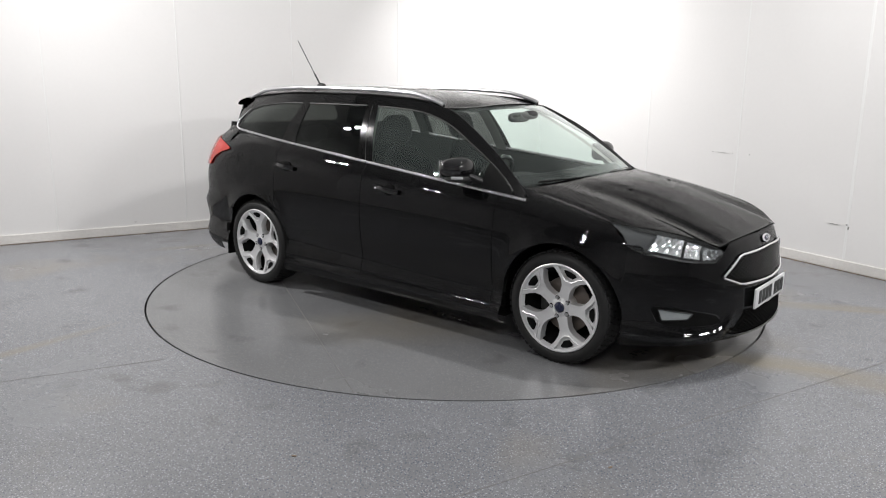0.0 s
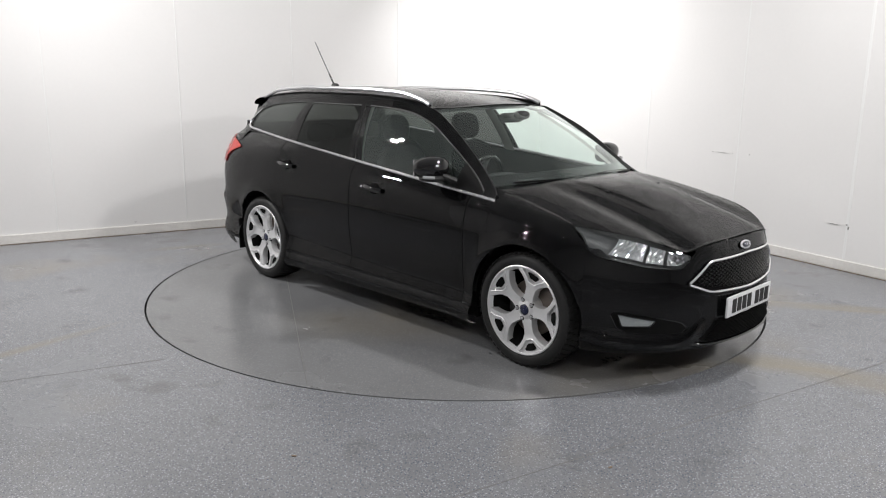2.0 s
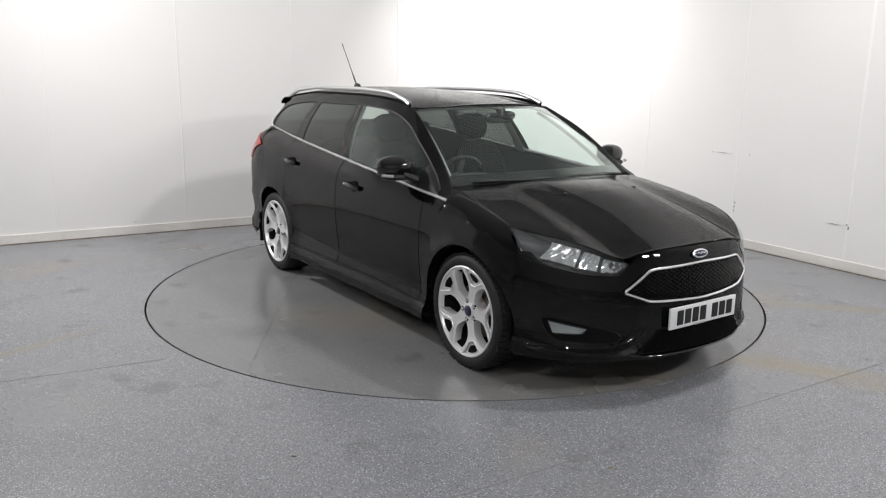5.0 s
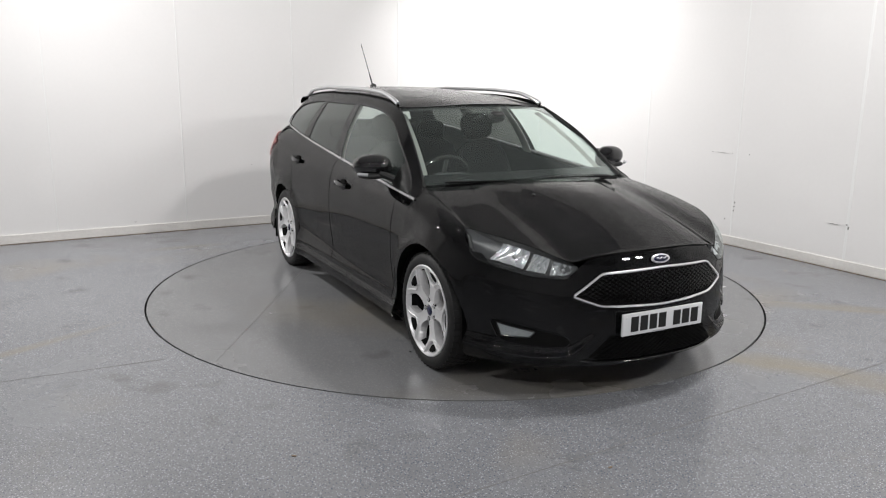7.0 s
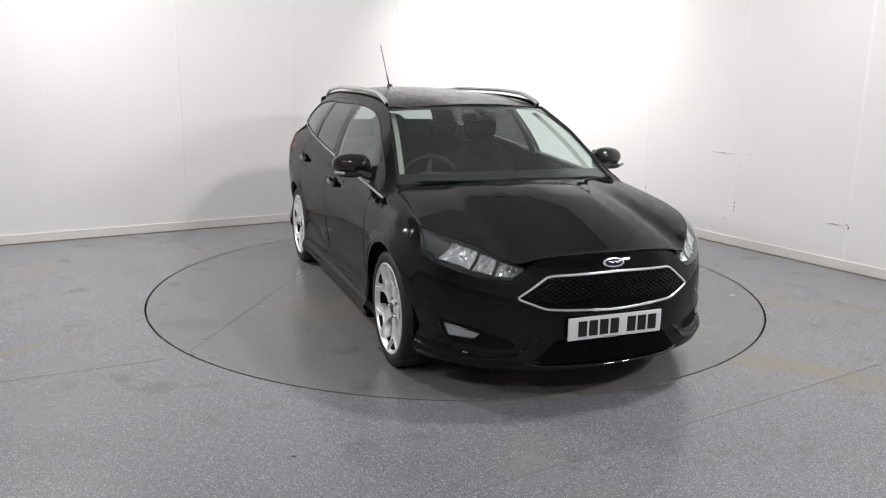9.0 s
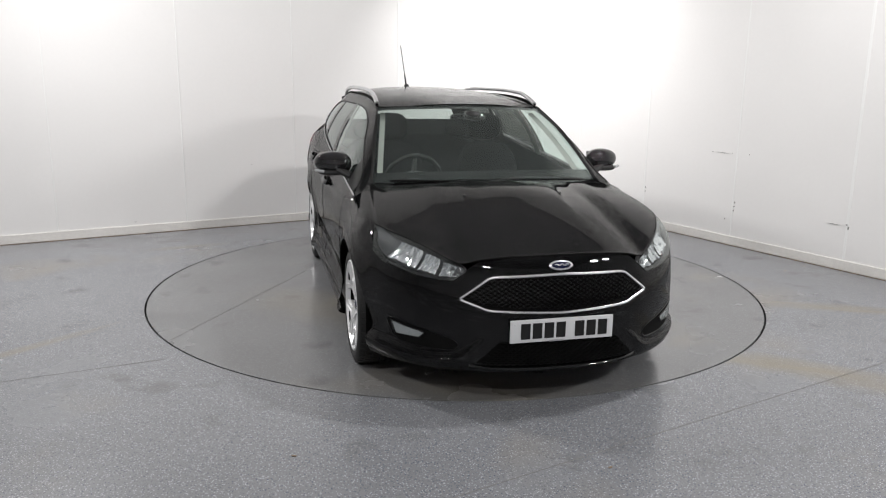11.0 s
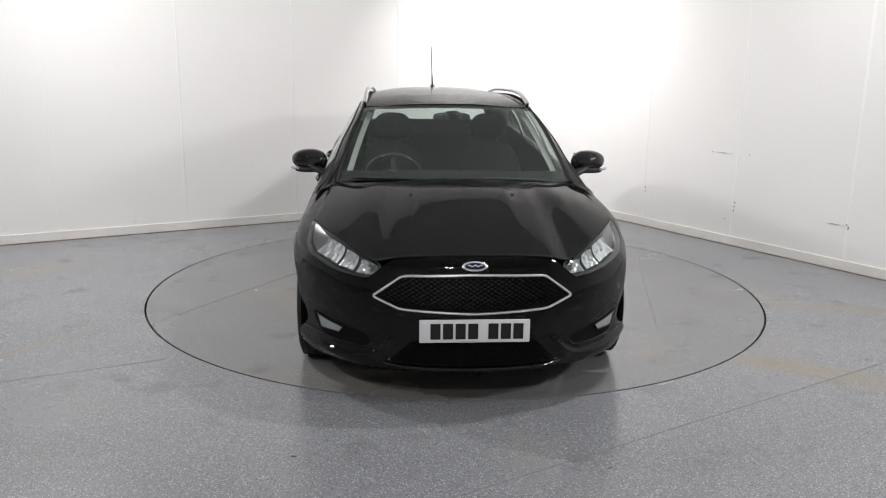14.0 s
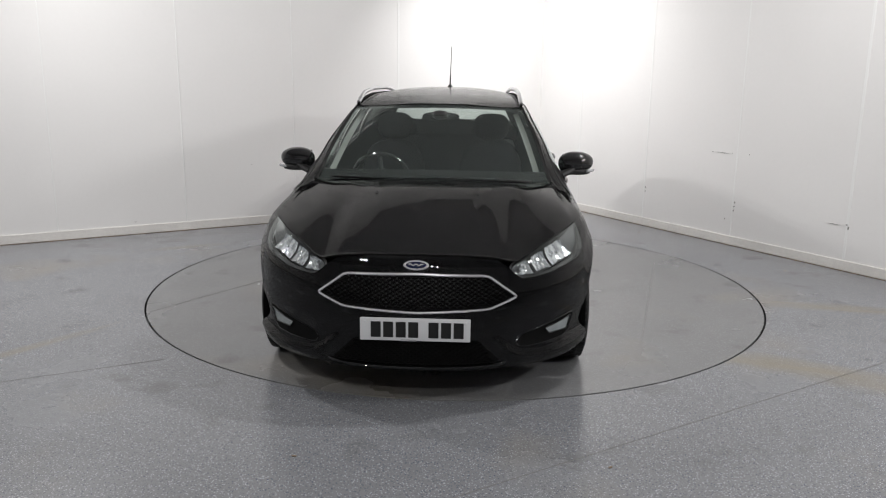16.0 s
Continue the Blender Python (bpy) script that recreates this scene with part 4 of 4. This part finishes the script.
def car_sides(car):
    for s in (-1, 1):
        fenders(car, s)
        door(car, s, -0.205, 0.874, "gloss black front door", 0.05, 0.853)
        door(car, s, -1.085, -0.209, "gloss black rear door", -0.955, 0.925)
        q = part("quarter_panel", flank_panel(-1.78, -1.089, lambda x: belt(x) - 0.002, s, 36, 20), PAINT, car, "gloss black rear quarter panel", thick=0.004)
        if s < 0:
            ring = [(-1.60 + 0.075 * math.cos(a) , 0, 0.885 + 0.075 * math.sin(a)) for a in (2 * math.pi * k / 28 for k in range(28))]
            part("fuel_flap", tube([(x, s * (side_y(x, z) + 0.0002), z) for x, _, z in ring], 0.0018, 5, closed=True), UNDER, q)
        # side skirt
        def skirt(u, v):
            x = mixed(-AXLE + ARCH_R + 0.005, AXLE - ARCH_R - 0.005, u)
            a = v * 1.0
            z = curve(a, [(0, 0.275), (0.3, 0.245), (0.65, 0.205), (0.85, 0.17), (1.0, 0.155)])
            out = curve(a, [(0, -0.004), (0.3, 0.012), (0.65, 0.018), (0.85, 0.004), (1.0, -0.05)])
            out *= 1 + 0.1 * (2 * u - 1) ** 6
            return (x, s * (flank(x, 0.27) + out), z)
        part("side_skirt", grid(40, 10, skirt), PAINT, car, "gloss black side skirt", thick=0.004)
        # chrome strip along the windows' foot
        def strip(u, v):
            x = mixed(1.06, -1.70, u)
            z = belt(x) + mixed(-0.010, 0.011, v)
            return (x, s * (belt_y(x) + 0.004 + 0.004 * math.sin(math.pi * v)), z)
        part("belt_trim", grid(60, 4, strip), CHROME, car, "chrome strip below the side windows", thick=0.004)
        pts = [(curve(k / 16, [(0, -1.69), (0.25, -1.748), (0.4, -1.757), (0.7, -1.728), (1, -1.675)]), 0, curve(k / 16, [(0, belt(-1.69)), (0.25, belt(-1.74) + 0.018), (0.4, belt(-1.75) + 0.055), (0.7, 1.245), (1, 1.31)])) for k in range(17)]
        part("belt_trim_end", tube([(x, s * (glass_y(x, z) + 0.004), z) for x, _, z in pts], lambda k: 0.010 - 0.007 * k, 6), CHROME, car)
        # glasshouse: roof side with the windscreen pillar, then the panes and pillars
        foot = lambda x: belt(x) + 0.010
        part("roof_side", flat_patch(1.055, -1.93, 1.055, -1.93, lambda x: min(pane_top(x), edge_z(x) - 0.02) if x < 0.95 else max(mixed(pane_top(0.95), edge_z(1.055), (x - 0.95) / 0.105) - 0.012, belt(x)), edge_z, s, 0, 70, 8, fn=pillar_y), PAINT, car, "black roof side and windscreen pillar", thick=0.004)
        panes = ((-0.165, 0.95, -0.30, 0.95, WINDOW, "clear green-tinted front side window"),
                 (-0.975, -0.30, -0.99, -0.40, PRIVACY, "dark privacy rear side window"),
                 (-1.725, -1.125, -1.68, -1.065, PRIVACY, "dark privacy quarter window"))
        for b0, b1, t0, t1, mat, label in panes:
            w = part("side_window", flat_patch(b0, b1, t0, t1, foot, pane_top, s, -0.003, 28, 10), mat, car, label)
            w.visible_shadow = False
            part("upper_seal", tube([(x, s * (glass_y(x, pane_top(x)) + 0.001), pane_top(x)) for x in (mixed(t0, t1, k / 30) for k in range(31))], 0.005, 6), PLASTIC, w)
        for b0, b1, t0, t1, mat in ((-0.302, -0.235, -0.402, -0.352, GLOSS), (-0.231, -0.162, -0.348, -0.297, GLOSS), (-1.128, -0.972, -1.068, -0.987, GLOSS)):
            part("window_pillar", flat_patch(b0, b1, t0, t1, foot, pane_top, s, 0.001, 4, 12), mat, car, "gloss black pillar between the windows", thick=0.004)
        part("rear_pillar", flat_patch(-1.915, -1.72, -1.915, -1.675, lambda x: belt(x) - 0.005, lambda x: pane_top(x) if x > -1.7 else edge_z(x), s, 0, 14, 14, fn=pillar_y), PAINT, car, "gloss black rear pillar", thick=0.004)
        # the shoulder between rear pillar and tail lamp
        def shoulder(u, v):
            x = mixed(-1.70, -1.93, u)
            z0, z1 = belt(x) + 0.004, 1.06
            z = mixed(z0, z1, v)
            y = mixed(pillar_y(max(x, -1.915), z0), side_y(x, z1) + 0.002, v) + 0.012 * math.sin(math.pi * v)
            return (x, s * y, z)
        def corner(u, v):
            z = mixed(0.99, 1.20, u)
            a = Vector((-1.895, pillar_y(-1.895, z), z))
            b = tail_point(0.42, min(z, 1.17))
            p = a.lerp(b, v)
            bow = 0.03 * math.sin(math.pi * v)
            return (p.x - bow * 0.5, s * (p.y + bow), z)
        part("tailgate_corner", grid(8, 8, corner), PAINT, car, thick=0.003)
        part("rear_shoulder", grid(14, 8, shoulder), PAINT, car, thick=0.003)
        # mirror triangle ahead of the front window
        def sail(u, v):
            x = mixed(0.735, 1.03, u)
            z = mixed(belt(x) + 0.011, max(pane_top(x), belt(x) + 0.012) if x < 0.95 else belt(x) + 0.012, v)
            return (x, s * (glass_y(x, z) + 0.003), z)
        part("mirror_triangle", grid(12, 8, sail), PLASTIC, car, "matt black mirror triangle", thick=0.004)
        mirror(car, s)
        # roof rail on three feet
        pts = []
        for k in range(41):
            x = mixed(0.235, -1.80, k / 40)
            lift = 0.034 * min(1, (k / 40) / 0.13, (1 - k / 40) / 0.10) ** 0.75
            pts.append((x, s * (edge_y(x) - 0.012), edge_z(x) + 0.012 + lift))
        rail = part("roof_rail", tube(pts, lambda k: 0.0145, 8, flat=1.0), SATIN, car, "satin silver roof rail")
        # black bar along the roof edge in place of the rail's shade
        part("rail_shadow_strip", tube([(p[0], p[1], edge_z(p[0]) + 0.006) for p in pts], 0.010, 6), UNDER, rail)
        # tail lamp wrapping the corner
        def lens(u, v):
            x = mixed(-1.665, -2.10, u)
            lo = curve(u, [(0, 1.010), (0.3, 0.972), (0.5, 0.925), (0.62, 0.875), (1, 0.86)])
            hi = curve(u, [(0, 1.022), (0.3, 1.062), (0.6, 1.085), (1, 1.09)])
            z = mixed(lo, hi, v)
            return (x - 0.012 * u, s * (side_y(x, min(z, belt(x) - 0.005)) + 0.010), z)
        tl = part("tail_lamp", grid(24, 10, lens), RED, car, "red wrap-round tail lamp", thick=0.006)
        def band(u, v):
            x = mixed(-1.90, -2.09, u)
            z = mixed(1.0, 1.03, v)
            return (x, s * (side_y(x, z) + 0.012), z)
        part("reversing_lens", grid(8, 3, band), WHITELENS, tl, thick=0.003)
        # wheel arch liner
        for xc in (-AXLE, AXLE):
            bm = grid(24, 4, lambda u, v: (xc + (ARCH_R + 0.004) * math.cos(math.pi * (1.12 * u - 0.06)), s * mixed(0.52, 0.862, v), 0.33 + (ARCH_R + 0.004) * math.sin(math.pi * (1.12 * u - 0.06))))
            part("arch_liner", bm, UNDER, car, thick=0.004)
            wheel(car, xc, s)
        part("splash_guard", box((0.02, 0.36, 0.25), (-AXLE - ARCH_R - 0.03, s * 0.695, 0.295), 0.006), UNDER, car)


def mirror(car, s):
    def shape(p):
        k = (p.y * s + 0.11) / 0.22
        p.x -= 0.035 * k
        p.z *= mixed(1.05, 0.86, k)
        p.z += 0.008 * k
        return p
    m = part("door_mirror", blob((0.64, s * 0.905, 1.036), (0.080, 0.114, 0.074), 2.25, 36, 22, bend=shape), PAINT, car, "gloss black door mirror with clear indicator")
    pts = [(0.715 - 0.006 * k, s * (0.805 + 0.013 * k), 0.966 + 0.006 * k) for k in range(7)]
    part("mirror_arm", tube(pts, lambda k: 0.032 - 0.004 * k, 10, flat=0.7), PLASTIC, m)
    pts = [(0.655 + 0.066 * math.cos(a), s * (0.905 + 0.108 * math.sin(a)), 0.992 + 0.006 * math.sin(a)) for a in (mixed(0.62, 1.45, k / 16) for k in range(17))]
    part("indicator_strip", tube(pts, 0.009, 8, flat=1.0), WHITELENS, m, "clear indicator strip")
    part("lower_shell", blob((0.635, s * 0.90, 0.985), (0.07, 0.098, 0.022), 2.6, 24, 10), PLASTIC, m)
    part("mirror_glass", box((0.004, 0.17, 0.10), (0.563, s * 0.905, 1.04), 0.0, turn=(0, 0, s * 8)), REFLECT, m)


def car_top(car):
    hood = part("hood", grid(48, 144, both(hood_point)), PAINT, car, "gloss black hood with two creases", thick=0.004)
    for s in (-1, 1):
        part("washer_jet", blob((1.423, s * 0.277, hood_point(0.36, 0.37).z + 0.004), (0.016, 0.010, 0.007), 2.2, 12, 8), PLASTIC, hood)
    part("shut_line", tube([hood_front(v / 20) * 1.0 + Vector((0.001, 0, -0.004)) for v in range(-0, 13)], 0.003, 5), UNDER, hood)
    part("shut_line", tube([(lambda p: (p.x + 0.001, -p.y, p.z - 0.004))(hood_front(v / 20)) for v in range(13)], 0.003, 5), UNDER, hood)
    scr = part("windscreen", grid(24, 40, both(lambda u, v: screen_point(u, v))), SCREEN, car, "large green-tinted windscreen")
    scr.visible_shadow = False
    part("screen_frit", grid(4, 40, both(lambda u, v: screen_point(0.115 * u, v) + Vector((-0.003, 0, -0.004)))), GLOSS, scr, "black border at the windscreen's foot")
    part("screen_frit", grid(3, 40, both(lambda u, v: screen_point(1 - 0.05 * u, v) + Vector((-0.003, 0, -0.004)))), GLOSS, scr)
    for s in (-1, 1):
        part("pillar_seal", grid(24, 4, lambda u, v: (lambda a, x: (mixed(a.x, x, v), s * mixed(a.y, edge_y(x), v), mixed(a.z, edge_z(x), v) + 0.006 * math.sin(math.pi * v)))(screen_point(u, 1.0), mixed(0.965, 0.275, u))), PLASTIC, scr, thick=0.003)
    # scuttle and wipers
    part("scuttle", grid(8, 40, both(lambda u, v: hood_rear(v).lerp(screen_point(0.03, v), u) + Vector((0, 0, -0.022 * math.sin(math.pi * u) - 0.004)))), PLASTIC, car, "matt black scuttle panel", thick=0.004)
    for y0, y1, u1 in ((0.03, -0.58, 0.03), (0.60, 0.02, 0.02)):
        base = screen_point(0.0, abs(y0) / 0.705)
        base.y = y0
        end = screen_point(u1, abs(y1) / 0.68)
        end.y = y1
        w = part("wiper", tube([base.lerp(end, k / 10) + Vector((0.010, 0, 0.002 + 0.010 * math.sin(math.pi * k / 10))) for k in range(11)], lambda k: 0.0075 - 0.003 * k, 6), PLASTIC, car, "flat black wiper arm and blade")
        pts = []
        for k in range(15):
            y = mixed(y0 * 0.92, y1 * 1.05, k / 14)
            p = screen_point(-0.02 + u1 * (k / 14), min(abs(y) / 0.70, 1))
            pts.append((p.x + 0.010, y, p.z + 0.010))
        part("blade", tube(pts, 0.006, 5), UNDER, w)
    roof = part("roof", grid(50, 40, both(roof_point)), PAINT, car, "gloss black roof", thick=0.004)
    part("shut_line", tube([roof_point(0.0, abs(v / 20)) * 1.0 if v >= 0 else Vector((roof_point(0, -v / 20).x, -roof_point(0, -v / 20).y, roof_point(0, -v / 20).z)) for v in range(-20, 21)], 0.0045, 5), UNDER, roof)
    # spoiler over the rear window
    def wing(u, v):
        y = (2 * v - 1) * 0.56
        k = abs(2 * v - 1)
        ring = 2 * math.pi * u
        return (-1.905 + 0.04 * k * k + 0.10 * math.cos(ring), y * (1 - 0.04 * (1 - math.cos(ring)) / 2), 1.418 - 0.055 * k ** 2.5 + 0.024 * math.sin(ring) + 0.02 * math.cos(ring))
    part("rear_spoiler", grid(20, 30, wing), PAINT, car, "gloss black roof spoiler")
    aerial = part("aerial", tube([(-1.563 - 0.262 * k / 10, 0, 1.503 + 0.355 * k / 10) for k in range(11)], lambda k: 0.007 if k < 0.28 else 0.0036, 6), PLASTIC, car, "slim black raked roof aerial")
    part("aerial_foot", blob((-1.545, 0, 1.488), (0.05, 0.022, 0.026), 2.2, 16, 8), PLASTIC, aerial)
    # rear end
    def rear(u, v):
        a = 1 - abs(2 * u - 1)
        z = mixed(0.2, 1.175, v)
        p = tail_point(a, z, -1.779)
        return (p.x, p.y * (-1 if u < 0.5 else 1), z)
    part("rear_bumper", grid(60, 24, rear), PAINT, car, "gloss black rear bumper and tailgate", thick=0.004)
    part("rear_window", grid(12, 20, both(lambda u, v: Vector((mixed(-2.085, -1.97, u) + mixed(0.12, 0.05, u) * v * v, mixed(0.575, 0.51, u) * v, mixed(1.165, 1.385, u) - 0.02 * v * v)))), REAR, car, "tinted rear window").visible_shadow = False
    for s in (-1, 1):
        part("tailgate_side", grid(10, 3, lambda u, v: (mixed(-1.912, mixed(-1.965, -1.92, u), v), s * mixed(pillar_y(-1.912, mixed(1.17, 1.37, u)), mixed(0.575, 0.51, u), v), mixed(mixed(1.165, 1.365, u), mixed(1.145, 1.365, u), v))), PAINT, car, thick=0.004)


def underbody(car):
    bm = bmesh.new()
    box((3.75, 1.06, 0.05), (-0.15, 0, 0.215), bm=bm)
    box((1.85, 1.62, 0.06), (0, 0, 0.205), bm=bm)
    box((0.40, 0.90, 0.14), (1.78, 0, 0.27), bm=bm)
    box((0.45, 1.2, 0.2), (-2.0, 0, 0.30), bm=bm)
    part("floor_pan", bm, UNDER, car, smooth=False)
    part("bulkhead", box((0.06, 1.35, 0.6), (1.0, 0, 0.55), 0.01), UNDER, car, smooth=False)
    for x in (-AXLE, AXLE):
        part("axle", tube([(x, -0.70 + 0.14 * k, 0.30) for k in range(11)], 0.035, 8), UNDER, car)


def cabin(car):
    # dashboard, wheel on the right-hand side, seats, mirror, trims
    def dash(u, v):
        y = (2 * v - 1) * 0.70
        k = abs(2 * v - 1)
        x = curve(u, [(0, 1.10), (0.5, 0.86), (0.75, 0.70), (0.9, 0.62), (1, 0.62)]) - 0.10 * k * k
        z = curve(u, [(0, 0.925), (0.5, 0.945), (0.75, 0.95), (0.9, 0.90), (1, 0.62)]) - 0.01 * k * k
        if -0.60 < y < -0.14:
            z += 0.035 * math.sin(math.pi * (y + 0.60) / 0.46) * math.exp(-((u - 0.72) / 0.2) ** 2)
        return (x, y, z)
    part("dashboard", grid(20, 36, dash), CABIN, car, "dark soft-touch dashboard", thick=0.01)
    ring = [(math.cos(a) * 0.185, math.sin(a) * 0.185) for a in (2 * math.pi * k / 40 for k in range(40))]
    m = pose(0.50, -0.37, 0.905, 0, -64, 0)
    bm = tube([m @ Vector((a, b, 0)) for a, b in ring], 0.0155, 10, closed=True)
    w = part("steering_wheel", bm, GLOSS, car, "black three-spoke steering wheel")
    bm = blob((0, 0, 0), (0.07, 0.075, 0.03), 2.4, 20, 10)
    bmesh.ops.transform(bm, matrix=m, verts=bm.verts)
    part("horn_pad", bm, CABIN, w)
    for a in (0, 180, 270):
        bm = tube([m @ Vector((math.cos(radians(a + 90)) * r, math.sin(radians(a + 90)) * r, 0)) for r in (0.05, 0.11, 0.18)], 0.014, 8)
        part("wheel_spoke", bm, CABIN, w)
    for y, x in ((-0.37, 0.02), (0.37, 0.02)):
        s = part("front_seat", blob((x - 0.20, y, 0.74), (0.075, 0.245, 0.36), 3.0, 24, 16, bend=lambda p: p + Vector((-0.30 * p.z, 0, 0))), CLOTH, car, "charcoal cloth front seat")
        part("cushion", blob((x + 0.06, y, 0.45), (0.28, 0.25, 0.09), 3.0, 24, 10), CLOTH, s)
        part("headrest", blob((x - 0.365, y, 1.205), (0.05, 0.135, 0.10), 2.8, 20, 12, bend=lambda p: p + Vector((-0.15 * p.z, 0, 0))), CLOTH, s)
        for dy in (-0.06, 0.06):
            part("headrest_post", tube([(x - 0.31, y + dy, 1.04), (x - 0.345, y + dy, 1.14)], 0.006, 6), PLASTIC, s)
    b = part("rear_bench", blob((-1.05, 0, 0.76), (0.08, 0.62, 0.33), 4.0, 30, 14, bend=lambda p: p + Vector((-0.35 * p.z, 0, 0))), CLOTH, car, "charcoal rear bench")
    part("cushion", blob((-0.78, 0, 0.48), (0.27, 0.62, 0.10), 4.0, 30, 10), CLOTH, b)
    for y in (-0.40, 0.40):
        part("headrest", blob((-1.20, y, 1.13), (0.045, 0.13, 0.075), 2.8, 18, 10), CLOTH, b)
    glass = part("interior_mirror", blob((0.43, 0.02, 1.305), (0.018, 0.125, 0.034), 3.2, 20, 10), GLOSS, car, "black interior mirror")
    part("sensor_pod", blob((0.52, 0.02, 1.325), (0.05, 0.055, 0.03), 2.4, 16, 10), PLASTIC, glass)
    for s in (-1, 1):
        part("pillar_trim", grid(20, 4, lambda u, v: (lambda p: (p.x - 0.045, s * (p.y - 0.014 - 0.034 * v), p.z - 0.03 - 0.01 * v))(screen_point(mixed(0.10, 0.99, u), 0.985))), PALE, car, "pale windscreen pillar trim", thick=0.006)
        for x0, x1 in ((-0.19, -0.32), (-1.02, -1.04)):
            part("pillar_trim", grid(10, 3, lambda u, v: (lambda x, z: (x - 0.10 * v + 0.03, s * (glass_y(x, z) - 0.03), z))(mixed(x0, x1, u), mixed(belt(x0) - 0.1, 1.36, u))), PALE if x0 > -0.5 else CABIN, car, thick=0.008)
        part("door_card", grid(20, 4, lambda u, v: (mixed(0.95, -1.7, u), s * (0.765 - 0.03 * v - 0.06 * max(0, u - 0.6)), mixed(belt(mixed(0.95, -1.7, u)) - 0.01, 0.3, v))), CABIN, car, "dark inner door panel", thick=0.008)
    part("headlining", grid(24, 16, both(lambda u, v: (lambda p: Vector((p.x, p.y * 0.97, p.z - 0.03)))(roof_point(0.03 + 0.94 * u, v)))), LINING, car, "grey headlining")
    for s in (-1, 1):
        part("load_trim", grid(16, 8, lambda u, v: (lambda x, z: (x, s * (min(side_y(x, min(z, belt(x) - 0.01)), belt_y(x)) - 0.035), z))(mixed(-1.10, -2.0, u), mixed(0.5, belt(mixed(-1.10, -2.0, u)), v))), CABIN, car, thick=0.006)
    part("load_cover", box((0.8, 1.2, 0.02), (-1.62, 0, 0.98), 0.006), CABIN, car)


def build_car():
    car = thing("car", "gloss black five-door estate car with silver alloy wheels on the turntable", "car")
    front_bumper(car)
    for s in (-1, 1):
        headlamp(car, s)
    car_sides(car)
    car_top(car)
    underbody(car)
    cabin(car)
    return car


# ---- turning ----
CAR_ON_TABLE = pose(0.1837, -0.1057, 0)


def motions():
    times = [k * 0.5 for k in range(int(SECONDS * 2) + 1)]
    walk(table, [(t, pose(0, 0, 0, 0, 0, heading(t))) for t in times])
    walk(car, [(t, pose(0, 0, 0, 0, 0, heading(t)) @ CAR_ON_TABLE) for t in times])


def crumbs():
    for k, (x, y, size) in enumerate(((-0.659, -2.857, 0.012), (0.654, -2.90, 0.011), (2.816, 0.574, 0.014), (-2.9, 0.9, 0.010), (-1.9, -1.2, 0.008), (1.95, 2.2, 0.012), (3.05, 0.75, 0.012))):
        bm = blob((0, 0, size * 0.22), (size, size * 0.45, size * 0.25), 2.2, 8, 5, bend=lambda p: p * (1 + 0.5 * noise.noise(p * 90 + Vector((k * 3.1, 0, 0)))))
        ob = part("crumb", bm, DIRT, label="small dark crumb of dirt on the vinyl floor")
        ob.matrix_world = pose(x, y, 0.0, 0, 0, 40 * k)
        tagged(ob, category="debris", group="crumbs on the floor")


room()
floors()
crumbs()
table = turntable()
car = build_car()
motions()
